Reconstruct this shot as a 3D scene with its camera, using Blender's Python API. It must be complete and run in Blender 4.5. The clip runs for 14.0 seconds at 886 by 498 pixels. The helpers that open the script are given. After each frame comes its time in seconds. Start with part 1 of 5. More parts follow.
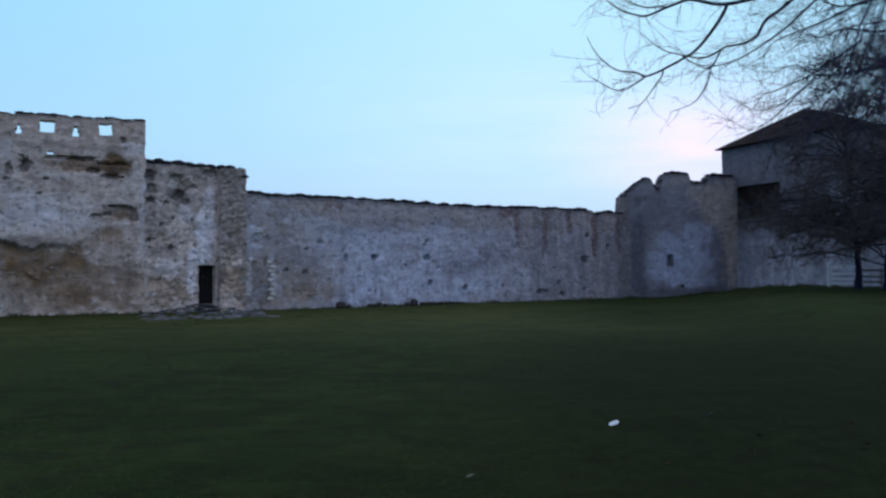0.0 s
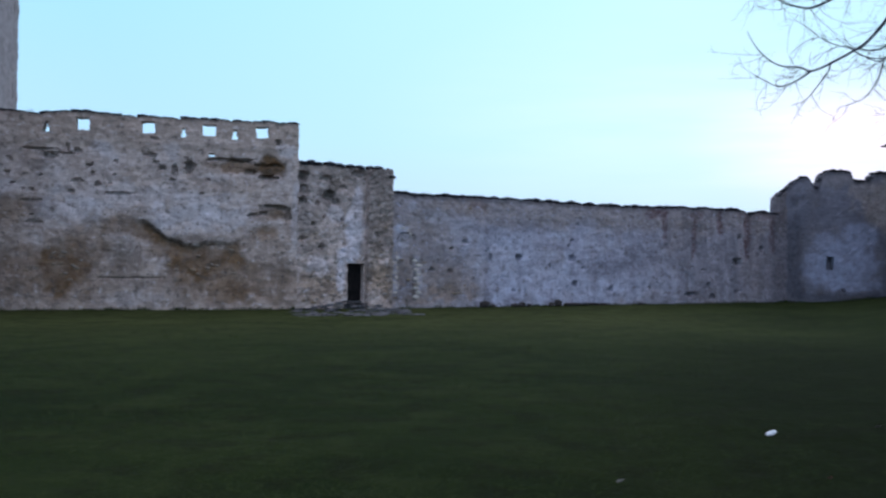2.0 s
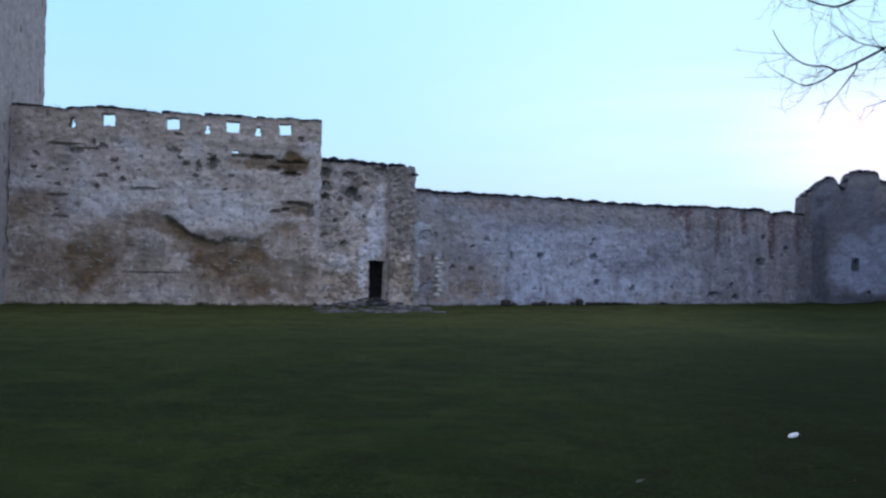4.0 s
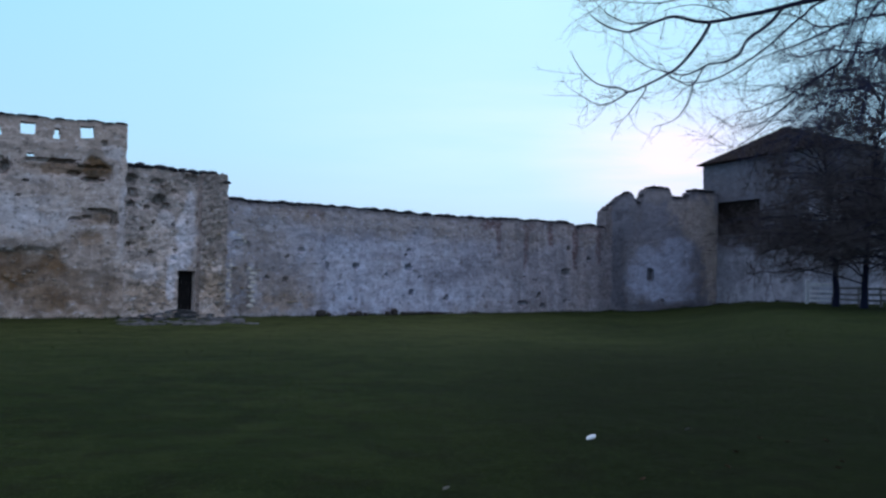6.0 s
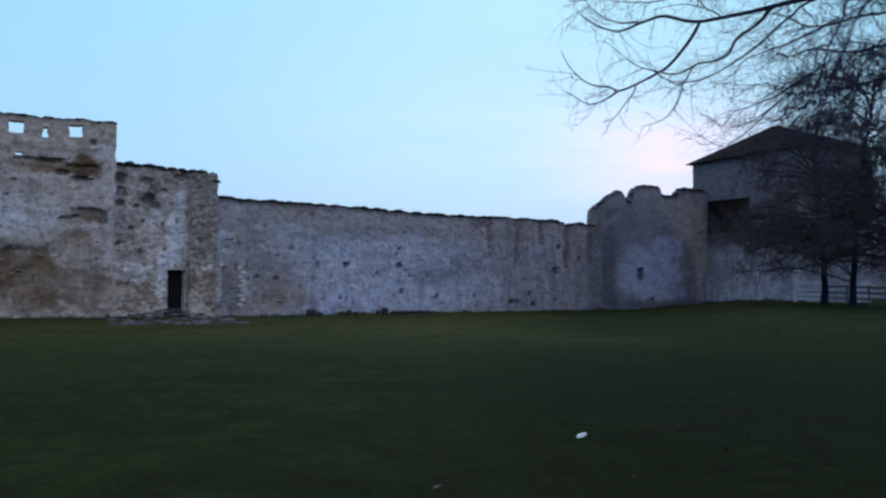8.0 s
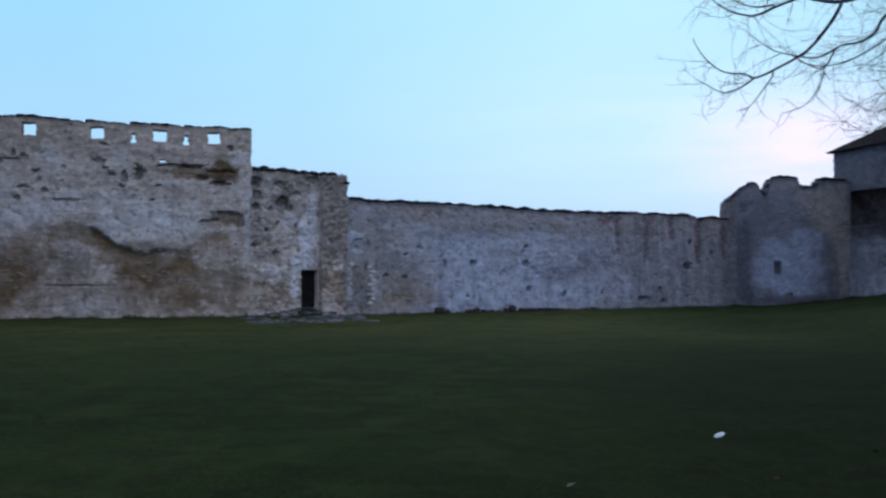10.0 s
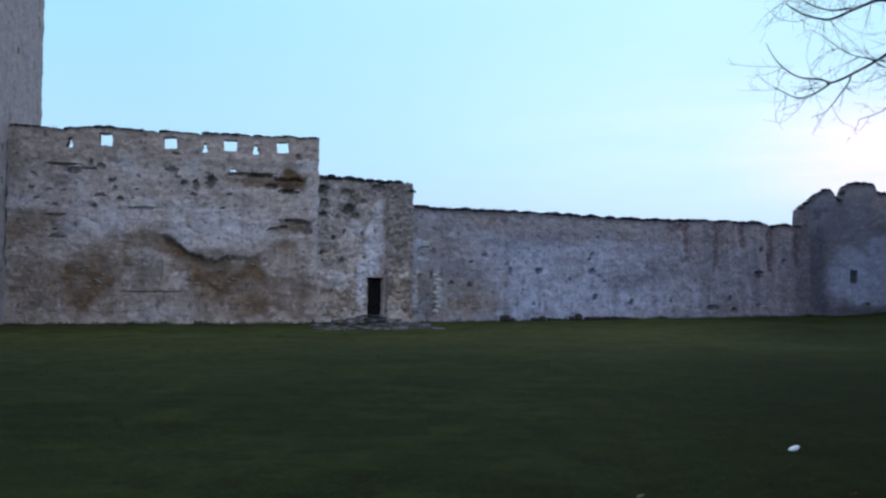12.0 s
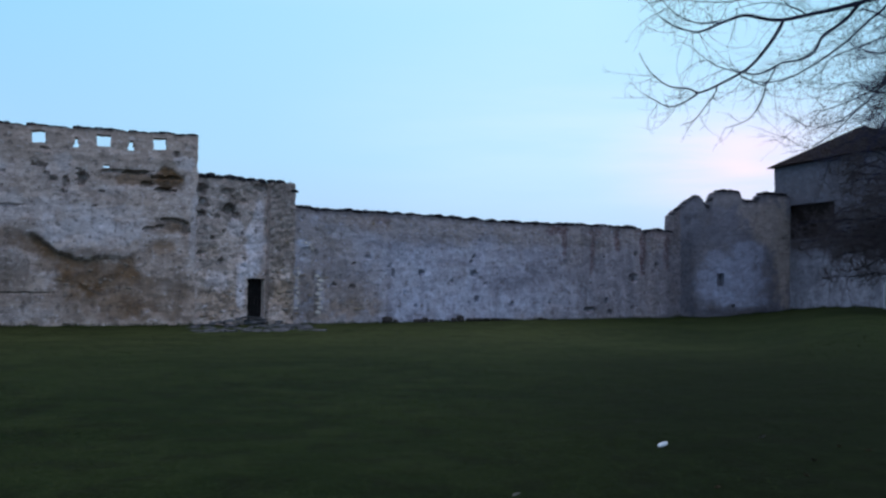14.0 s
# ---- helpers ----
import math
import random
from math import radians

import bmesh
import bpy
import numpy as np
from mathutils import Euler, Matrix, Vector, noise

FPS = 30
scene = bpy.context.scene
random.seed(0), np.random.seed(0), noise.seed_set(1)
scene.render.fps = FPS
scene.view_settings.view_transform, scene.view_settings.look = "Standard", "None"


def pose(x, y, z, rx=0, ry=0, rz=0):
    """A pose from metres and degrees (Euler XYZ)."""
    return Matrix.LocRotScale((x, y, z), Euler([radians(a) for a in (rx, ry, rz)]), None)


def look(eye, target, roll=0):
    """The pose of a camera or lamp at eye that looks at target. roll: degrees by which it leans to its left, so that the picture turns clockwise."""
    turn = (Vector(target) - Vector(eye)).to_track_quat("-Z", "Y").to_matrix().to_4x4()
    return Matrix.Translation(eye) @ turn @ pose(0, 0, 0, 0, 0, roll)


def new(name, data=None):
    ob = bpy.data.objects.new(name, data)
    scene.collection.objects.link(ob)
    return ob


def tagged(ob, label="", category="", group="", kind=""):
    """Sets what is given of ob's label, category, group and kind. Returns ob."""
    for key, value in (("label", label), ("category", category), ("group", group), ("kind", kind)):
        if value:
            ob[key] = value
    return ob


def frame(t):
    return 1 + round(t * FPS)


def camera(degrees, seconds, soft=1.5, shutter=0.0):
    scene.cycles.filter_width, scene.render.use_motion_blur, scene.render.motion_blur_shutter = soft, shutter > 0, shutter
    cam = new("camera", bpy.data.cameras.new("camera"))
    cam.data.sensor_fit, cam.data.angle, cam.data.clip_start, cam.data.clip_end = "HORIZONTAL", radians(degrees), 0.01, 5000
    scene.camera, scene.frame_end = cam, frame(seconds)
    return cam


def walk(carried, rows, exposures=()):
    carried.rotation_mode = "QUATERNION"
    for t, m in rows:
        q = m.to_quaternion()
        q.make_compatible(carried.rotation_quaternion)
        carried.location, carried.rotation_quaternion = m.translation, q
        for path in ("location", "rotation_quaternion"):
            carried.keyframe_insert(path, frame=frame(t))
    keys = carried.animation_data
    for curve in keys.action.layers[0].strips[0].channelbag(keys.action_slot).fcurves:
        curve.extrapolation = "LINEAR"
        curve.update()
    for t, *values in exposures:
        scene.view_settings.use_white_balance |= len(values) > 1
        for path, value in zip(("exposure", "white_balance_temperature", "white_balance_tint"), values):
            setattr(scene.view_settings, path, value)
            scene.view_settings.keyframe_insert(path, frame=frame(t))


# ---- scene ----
# ---------------------------------------------------------------- camera
cam = camera(51.7, 14.0, soft=2.5, shutter=0.5)
EYE = 1.6
# seconds, eye x, y, z (z over EYE), yaw to the left, pitch up, lean to the left
ROWS = [
    (0.0, 0.000, 0.000, 0.000, 0.000, 1.002, 0.000),
    (0.5, -0.006, 0.003, 0.006, 1.908, 0.663, -0.140),
    (1.0, -0.026, -0.006, 0.006, 4.901, 0.654, -0.004),
    (1.5, -0.036, -0.012, 0.007, 7.036, 0.747, 0.422),
    (2.0, -0.050, -0.018, 0.007, 8.959, 0.942, 0.601),
    (2.2, -0.051, -0.018, 0.007, 9.740, 0.990, 0.680),
    (3.2, -0.052, -0.018, 0.006, 11.250, 0.880, 0.960),
    (4.3, -0.042, -0.016, 0.005, 9.640, 0.750, 1.220),
    (4.5, -0.039, -0.014, 0.004, 9.101, 0.753, 1.272),
    (5.0, -0.028, -0.013, 0.006, 6.184, 0.878, 1.277),
    (5.5, -0.013, 0.002, 0.009, 1.525, 1.393, 1.442),
    (6.0, 0.010, 0.014, 0.008, -1.143, 1.643, 1.075),
    (6.5, 0.018, 0.010, 0.010, -2.136, 1.740, 1.045),
    (7.0, 0.015, 0.000, 0.010, -2.388, 1.706, 1.160),
    (7.2, 0.014, 0.001, 0.010, -2.480, 1.700, 1.150),
    (8.25, 0.006, 0.008, 0.007, -1.100, 1.520, 0.920),
    (9.3, -0.006, 0.014, 0.004, 3.000, 1.320, 0.620),
    (9.5, -0.008, 0.014, 0.004, 3.878, 1.329, 0.538),
    (10.0, -0.016, 0.010, 0.002, 6.154, 1.344, 0.314),
    (10.5, -0.030, 0.000, 0.001, 9.234, 1.519, 0.378),
    (11.0, -0.035, 0.000, 0.000, 10.978, 1.602, 0.484),
    (11.5, -0.034, -0.006, 0.001, 10.791, 1.703, 0.516),
    (12.0, -0.035, -0.010, 0.004, 10.225, 1.804, 0.517),
    (12.5, -0.033, -0.010, 0.003, 9.278, 1.949, 0.669),
    (13.0, -0.024, -0.006, -0.001, 5.772, 2.052, 0.768),
    (13.5, -0.020, 0.006, 0.000, 3.929, 1.968, 0.778),
    (14.0, -0.012, 0.018, -0.002, 2.932, 1.987, 0.753),
]
# seconds, stops, kelvin, tint: the camera's own exposure and white balance drift as it turns to the afterglow
EXPOSURES = [(0.0, -0.10, 6200, 8.5), (0.5, -0.05, 6250, 8.5), (1.0, 0.03, 6350, 9), (1.5, 0.10, 6450, 10), (2.0, 0.15, 6450, 11), (4.5, 0.16, 6450, 11), (5.0, 0.15, 6450, 10.5),
             (5.5, 0.11, 6350, 10), (6.0, 0.01, 6250, 9), (6.5, -0.09, 6230, 9), (7.0, -0.11, 6230, 9), (9.5, -0.13, 6200, 8.5), (10.0, -0.08, 6250, 9), (10.5, -0.03, 6350, 10),
             (11.0, 0.04, 6400, 10.5), (12.0, 0.05, 6400, 10.5), (12.5, 0.04, 6400, 10.5), (13.0, -0.03, 6280, 9), (13.5, -0.09, 6200, 8.5), (14.0, -0.13, 6200, 8.5)]
walk(cam, [(t, pose(x, y, EYE + z, 90 + pitch, 0, yaw) @ pose(0, 0, 0, 0, 0, roll)) for t, x, y, z, yaw, pitch, roll in ROWS], EXPOSURES)

# ---------------------------------------------------------------- dusk sky
SUNSET = radians(15.5)      # bearing of the afterglow, to the right of +y
world = bpy.data.worlds.new("dusk_sky")
scene.world = world
world.use_nodes = True
wn, wl = world.node_tree.nodes, world.node_tree.links
wn.clear()


def wmath(op, a, b=None):
    n = wn.new("ShaderNodeMath")
    n.operation = op
    for i, v in enumerate((a, b)):
        if v is None:
            continue
        if isinstance(v, (int, float)):
            n.inputs[i].default_value = v
        else:
            wl.new(v, n.inputs[i])
    return n.outputs[0]


coord = wn.new("ShaderNodeTexCoord")
split = wn.new("ShaderNodeSeparateXYZ")
wl.new(coord.outputs["Generated"], split.inputs[0])
ramp = wn.new("ShaderNodeValToRGB")
wl.new(split.outputs[2], ramp.inputs[0])
cr = ramp.color_ramp
cr.elements[0].position, cr.elements[0].color = 0.0, (0.50, 0.63, 0.95, 1)
cr.elements[1].position, cr.elements[1].color = 1.0, (1.00, 1.00, 1.24, 1)
for at, col in ((0.06, (0.49, 0.665, 0.99)), (0.13, (0.44, 0.72, 1.0)), (0.28, (0.37, 0.72, 1.0)), (0.50, (0.74, 0.86, 1.10))):
    e = cr.elements.new(at)
    e.color = (*col, 1)
# afterglow round the place where the sun went down, and the paler sky above it
def halo(az, el, squash, reach, power):
    sq = wn.new("ShaderNodeVectorMath")
    sq.operation = "MULTIPLY"
    sq.inputs[1].default_value = (1, 1, squash)
    wl.new(coord.outputs["Generated"], sq.inputs[0])
    d = wn.new("ShaderNodeVectorMath")
    d.operation = "DISTANCE"
    wl.new(sq.outputs[0], d.inputs[0])
    c = math.cos(el)
    d.inputs[1].default_value = (math.sin(az) * c, math.cos(az) * c, math.sin(el) * squash)
    return wmath("POWER", wmath("SUBTRACT", 1.0, wmath("MINIMUM", wmath("DIVIDE", d.outputs["Value"], reach), 1.0)), power)


near = halo(SUNSET, radians(7.2), 2.2, 0.185, 1.7)
blush = halo(SUNSET - 0.10, radians(9.0), 3.0, 0.42, 1.2)
wide = halo(radians(6), radians(17), 1.5, 0.60, 1.1)
# faint streaks of high cloud
cloud_map = wn.new("ShaderNodeMapping")
cloud_map.inputs["Scale"].default_value = (3.0, 3.0, 24.0)
wl.new(coord.outputs["Generated"], cloud_map.inputs[0])
cloud = wn.new("ShaderNodeTexNoise")
cloud.inputs["Scale"].default_value, cloud.inputs["Detail"].default_value = 1.6, 5.0
wl.new(cloud_map.outputs[0], cloud.inputs["Vector"])
streak = wmath("ADD", wmath("MULTIPLY", wmath("SUBTRACT", cloud.outputs["Fac"], 0.5), 2.0), 1.0)


def wmix(kind, fac, a, b):
    n = wn.new("ShaderNodeMix")
    n.data_type, n.blend_type = "RGBA", kind
    for i, v in ((0, fac), (6, a), (7, b)):
        if isinstance(v, (tuple, float, int)):
            n.inputs[i].default_value = v
        else:
            wl.new(v, n.inputs[i])
    return n.outputs[2]


sky_col = wmix("MIX", wmath("MULTIPLY", wide, 0.85), ramp.outputs[0], (0.59, 0.905, 1.05, 1))
sky_col = wmix("MIX", wmath("MULTIPLY", wmath("MULTIPLY", blush, streak), 0.55), sky_col, (0.74, 0.93, 1.12, 1))
sky_col = wmix("MIX", wmath("MULTIPLY", wmath("MULTIPLY", near, streak), 1.0), sky_col, (1.12, 0.92, 1.08, 1))
nishita = wn.new("ShaderNodeTexSky")
nishita.sky_type, nishita.sun_disc = "NISHITA", False
nishita.sun_elevation, nishita.sun_rotation = radians(1.0), SUNSET
sky_sum = wmix("ADD", 0.003, sky_col, nishita.outputs[0])
back = wn.new("ShaderNodeBackground")
back.inputs[1].default_value = 1.06
wl.new(sky_sum, back.inputs[0])
wout = wn.new("ShaderNodeOutputWorld")
wl.new(back.outputs[0], wout.inputs[0])

# the last light of the sunken sun, very soft
sun = new("sun", bpy.data.lights.new("sun", "SUN"))
sun.data.energy, sun.data.angle, sun.data.color = 0.12, radians(40), (1.0, 0.86, 0.88)
sun.matrix_world = look((0, 0, 60), (-60 * math.sin(SUNSET), -60 * math.cos(SUNSET), 44))


# ---------------------------------------------------------------- materials
class Mat:
    """A node material written as short steps."""

    def __init__(self, name, rough=0.9, spec=0.2):
        self.m = bpy.data.materials.new(name)
        self.m.use_nodes = True
        self.n, self.l = self.m.node_tree.nodes, self.m.node_tree.links
        self.b = self.n["Principled BSDF"]
        self.b.inputs["Roughness"].default_value = rough
        self.b.inputs["Specular IOR Level"].default_value = spec
        self.co = self.n.new("ShaderNodeTexCoord").outputs["Object"]

    def link(self, v, socket):
        if isinstance(v, (int, float, tuple)):
            socket.default_value = v
        else:
            self.l.new(v, socket)

    def noise(self, scale, detail=4.0, rough=0.6, stretch=(1, 1, 1), vec=None):
        mp = self.n.new("ShaderNodeMapping")
        mp.inputs["Scale"].default_value = stretch
        self.l.new(vec or self.co, mp.inputs[0])
        t = self.n.new("ShaderNodeTexNoise")
        t.inputs["Scale"].default_value, t.inputs["Detail"].default_value, t.inputs["Roughness"].default_value = scale, detail, rough
        self.l.new(mp.outputs[0], t.inputs["Vector"])
        return t.outputs["Fac"]

    def attr(self, name):
        a = self.n.new("ShaderNodeAttribute")
        a.attribute_name = name
        return a.outputs["Fac"]

    def rand(self):
        return self.n.new("ShaderNodeObjectInfo").outputs["Random"]

    def island(self):
        return self.n.new("ShaderNodeNewGeometry").outputs["Random Per Island"]

    def range(self, v, lo, hi, a=0.0, b=1.0):
        r = self.n.new("ShaderNodeMapRange")
        r.interpolation_type = "SMOOTHSTEP"
        for i, x in enumerate((v, lo, hi, a, b)):
            self.link(x, r.inputs[i])
        return r.outputs[0]

    def math(self, op, a, b=0.0):
        m = self.n.new("ShaderNodeMath")
        m.operation = op
        self.link(a, m.inputs[0])
        self.link(b, m.inputs[1])
        return m.outputs[0]

    def mix(self, fac, a, b, kind="MIX"):
        m = self.n.new("ShaderNodeMix")
        m.data_type, m.blend_type = "RGBA", kind
        for i, v in ((0, fac), (6, a), (7, b)):
            if isinstance(v, tuple) and len(v) == 3:
                v = (*v, 1)
            self.link(v, m.inputs[i])
        return m.outputs[2]

    def colour(self, v):
        self.link((*v, 1) if isinstance(v, tuple) else v, self.b.inputs["Base Color"])
        return self

    def bump(self, height, strength=0.5, dist=0.02):
        b = self.n.new("ShaderNodeBump")
        b.inputs["Strength"].default_value, b.inputs["Distance"].default_value = strength, dist
        self.l.new(height, b.inputs["Height"])
        self.l.new(b.outputs[0], self.b.inputs["Normal"])
        return self


def masonry(name, plaster, shade, ochre, rubble, pale=(0.47, 0.49, 0.60), mottle=1.0, earth=(0.29, 0.24, 0.215), grime_shade=(0.050, 0.044, 0.040)):
    """Old lime plaster over rubble: loss, pale, brick, warm and the mossy dark with painted shade come from the wall's
    own attributes.
    """
    m = Mat(name)
    big, mid, fine = m.noise(0.30, 4, 0.6), m.noise(1.3, 6, 0.72), m.noise(7.0, 6, 0.75)
    course = m.noise(1.7, 5, 0.7, (0.45, 0.45, 3.0))
    blot = m.noise(2.6, 4, 0.6, (1, 1, 1.15))
    col = m.mix(m.range(mid, 0.36, 0.64), plaster, shade)
    col = m.mix(m.range(course, 0.46, 0.66, 0, 0.34), col, rubble)
    col = m.mix(m.range(big, 0.46, 0.62, 0, 0.40), col, earth)
    run = m.noise(1.0, 5, 0.65, (1.3, 1.3, 0.16))
    col = m.mix(m.range(run, 0.46, 0.70, 0, 0.40), col, rubble)
    patch = m.noise(0.75, 4, 0.6, (1, 1, 1.3))
    col = m.mix(m.range(patch, 0.48, 0.66, 0, 0.45), col, shade)
    col = m.mix(m.math("MULTIPLY", m.attr("warm"), m.range(mid, 0.3, 0.66, 1, 0.55)), col, earth)
    bare = m.mix(m.range(mid, 0.35, 0.65), ochre, tuple(0.7 * c for c in ochre))
    bare = m.mix(m.range(course, 0.44, 0.62, 0, 0.45), bare, tuple(0.7 * c for c in ochre))
    bare = m.mix(m.range(fine, 0.42, 0.7, 0, 0.35), bare, (0.11, 0.078, 0.052))
    col = m.mix(m.math("MULTIPLY", m.attr("pale"), m.range(mid, 0.3, 0.62, 1, 0.55)), col, pale)
    col = m.mix(m.attr("loss"), col, bare)
    col = m.mix(m.math("MULTIPLY", m.attr("brick"), m.range(blot, 0.35, 0.6, 0.4, 0.95)), col, (0.135, 0.078, 0.086))
    # the stones of the core showing through, each a little lighter or darker
    warp = m.n.new("ShaderNodeVectorMath")
    warp.operation = "MULTIPLY_ADD"
    wn_tex = m.n.new("ShaderNodeTexNoise")
    wn_tex.inputs["Scale"].default_value = 2.2
    m.l.new(m.co, wn_tex.inputs["Vector"])
    m.l.new(wn_tex.outputs["Color"], warp.inputs[0])
    warp.inputs[1].default_value = (0.35, 0.35, 0.25)
    m.l.new(m.co, warp.inputs[2])
    stretch = m.n.new("ShaderNodeMapping")
    stretch.inputs["Scale"].default_value = (1.0, 1.0, 1.6)
    m.l.new(warp.outputs[0], stretch.inputs[0])
    vor = m.n.new("ShaderNodeTexVoronoi")
    vor.inputs["Scale"].default_value = 2.3
    m.l.new(stretch.outputs[0], vor.inputs["Vector"])
    sp = m.n.new("ShaderNodeSeparateColor")
    m.l.new(vor.outputs["Color"], sp.inputs[0])
    lit = m.range(sp.outputs[0], 0.0, 1.0, 1 - 0.22 * mottle, 1 + 0.20 * mottle)
    gain = m.n.new("ShaderNodeCombineColor")
    for k in range(3):
        m.l.new(lit, gain.inputs[k])
    col = m.mix(m.range(patch, 0.35, 0.6, 0.35, 1.0), col, m.mix(1.0, col, gain.outputs[0], "MULTIPLY"))
    col = m.mix(m.range(blot, 0.53, 0.69, 0, 0.70 * mottle), col, (0.10, 0.084, 0.076))
    specks = m.range(m.noise(3.4, 3, 0.6, (1, 1, 1.3)), 0.55, 0.69, 0, 0.65 * mottle)
    specks = m.math("MULTIPLY", specks, m.range(m.attr("loss"), 0.1, 0.8, 1.0, 0.18))
    col = m.mix(specks, col, tuple(1.12 * c for c in plaster))
    pits = m.range(m.noise(5.0, 3, 0.5), 0.62, 0.71, 0, 0.6 * mottle)
    col = m.mix(pits, col, (0.06, 0.052, 0.048))
    col = m.mix(m.range(fine, 0.45, 0.75, 0.0, 0.3), col, (0.12, 0.105, 0.10))
    # mossy tops and stains, with the shade of recesses and corners painted in
    col = m.mix(m.math("MULTIPLY", m.attr("moss_shade"), m.range(blot, 0.2, 0.6, 1.0, 0.55)), col, grime_shade)
    m.colour(col)
    h = m.math("ADD", m.math("MULTIPLY", fine, 0.35), m.math("MULTIPLY", mid, 1.2))
    m.bump(m.math("SUBTRACT", m.math("ADD", h, m.math("MULTIPLY", course, 0.12)), pits), 0.20, 0.06)
    return m.m


MAT_OLD = masonry("old_plastered_masonry", (0.61, 0.535, 0.545), (0.45, 0.372, 0.355), (0.178, 0.102, 0.052), (0.32, 0.26, 0.247), (0.60, 0.57, 0.635), 1.0, (0.37, 0.275, 0.225))
MAT_GATE = masonry("rough_gate_masonry", (0.66, 0.585, 0.60), (0.45, 0.375, 0.365), (0.31, 0.20, 0.12), (0.31, 0.25, 0.24), (0.66, 0.63, 0.72), 1.15, (0.40, 0.305, 0.255))
MAT_GREY = masonry("grey_plastered_masonry", (0.415, 0.415, 0.525), (0.29, 0.286, 0.363), (0.32, 0.225, 0.175), (0.205, 0.19, 0.238), (0.49, 0.51, 0.65), 0.95, (0.295, 0.248, 0.24), (0.046, 0.045, 0.058))
# a darker copy of the grey masonry, with shade put into its colours
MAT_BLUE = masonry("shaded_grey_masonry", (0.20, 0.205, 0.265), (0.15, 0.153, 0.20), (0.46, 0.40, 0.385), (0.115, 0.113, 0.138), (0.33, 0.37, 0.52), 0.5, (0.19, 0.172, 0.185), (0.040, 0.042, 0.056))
# the tower face's shade is put into this dark plaster colour
MAT_TOWER = masonry("shaded_tower_plaster", (0.135, 0.145, 0.195), (0.10, 0.106, 0.145), (0.09, 0.085, 0.10), (0.075, 0.077, 0.10), (0.40, 0.43, 0.53), 0.6, (0.10, 0.095, 0.11), (0.040, 0.042, 0.056))
MAT_KEEP = masonry("keep_plaster", (0.385, 0.35, 0.365), (0.305, 0.272, 0.28), (0.27, 0.225, 0.20), (0.24, 0.212, 0.218), (0.40, 0.40, 0.47), 0.6)


def stone_mat(name, a, b, dirt=(0.10, 0.09, 0.08)):
    m = Mat(name)
    f = m.noise(7, 6, 0.7)
    col = m.mix(m.rand(), a, b)
    col = m.mix(m.range(f, 0.45, 0.7, 0, 0.7), col, dirt)
    return m.colour(col).bump(f, 0.7, 0.03).m


MAT_STONE = stone_mat("loose_stone", (0.22, 0.155, 0.10), (0.22, 0.195, 0.185))
MAT_QUOIN = stone_mat("cream_quoin_stone", (0.55, 0.50, 0.47), (0.42, 0.37, 0.345), (0.30, 0.255, 0.24))
MAT_COPING = stone_mat("mossy_coping", (0.011, 0.012, 0.017), (0.022, 0.023, 0.030), (0.009, 0.010, 0.013))
MAT_RUBBLE = stone_mat("dark_rubble", (0.03, 0.026, 0.025), (0.06, 0.052, 0.052), (0.02, 0.018, 0.018))
MAT_PAVING = stone_mat("worn_paving", (0.125, 0.125, 0.14), (0.07, 0.07, 0.078), (0.045, 0.047, 0.045))


def wood_mat(name, a, b):
    m = Mat(name, 0.85)
    g = m.noise(4, 5, 0.6, (6, 6, 0.4))
    return m.colour(m.mix(m.range(g, 0.3, 0.7), a, b)).bump(g, 0.4, 0.01).m


MAT_DOOR = wood_mat("dark_timber", (0.008, 0.007, 0.008), (0.013, 0.011, 0.012))
# near black: the opening's inner shade is put into the boards' colour
MAT_LOFT = wood_mat("loft_shade_boards", (0.006, 0.004, 0.004), (0.010, 0.007, 0.007))
MAT_FENCE = wood_mat("weathered_fence_wood", (0.13, 0.135, 0.15), (0.08, 0.083, 0.092))
MAT_WHITEWASH = wood_mat("whitewashed_wood", (0.52, 0.55, 0.62), (0.40, 0.43, 0.50))
m = Mat("bark", 0.95)
f = m.noise(14, 5, 0.7, (1, 1, 0.3))
MAT_BARK = m.colour(m.mix(f, (0.006, 0.009, 0.024), (0.013, 0.016, 0.040))).bump(f, 0.8, 0.02).m
m = Mat("twigs", 0.9)
MAT_TWIG = m.colour(m.mix(m.noise(3), (0.015, 0.018, 0.048), (0.028, 0.032, 0.075))).m
m = Mat("far_twigs", 0.95)
MAT_FAR_TWIG = m.colour(m.mix(m.noise(0.7), (0.034, 0.031, 0.038), (0.078, 0.070, 0.078))).m

m = Mat("turf", 1.0, 0.036)
big, mid, fine = m.noise(0.16, 4), m.noise(0.85, 5, 0.7), m.noise(16, 6, 0.8)
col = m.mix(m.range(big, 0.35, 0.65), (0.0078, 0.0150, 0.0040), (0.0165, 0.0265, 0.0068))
col = m.mix(m.range(mid, 0.42, 0.70, 0, 0.75), col, (0.024, 0.034, 0.0105))
col = m.mix(m.range(fine, 0.4, 0.75, 0, 0.2), col, (0.0095, 0.014, 0.0062))
# far turf lightened in colour for its sheen at a low view angle
col = m.mix(m.math("MULTIPLY", m.attr("far_sheen"), m.range(m.noise(0.5, 4, 0.6), 0.3, 0.7, 0.35, 0.75)), col, (0.052, 0.062, 0.022))
# the near tree's shade on the lawn, painted as a darker green
col = m.mix(m.math("MULTIPLY", m.attr("tree_shade"), m.range(m.noise(3.5, 5, 0.8), 0.36, 0.6, 0.55, 0.95)), col, (0.0060, 0.0098, 0.0020))
col = m.mix(m.range(m.noise(1.9, 4, 0.65), 0.46, 0.66, 0, 0.6), col, (0.0085, 0.0105, 0.0045))
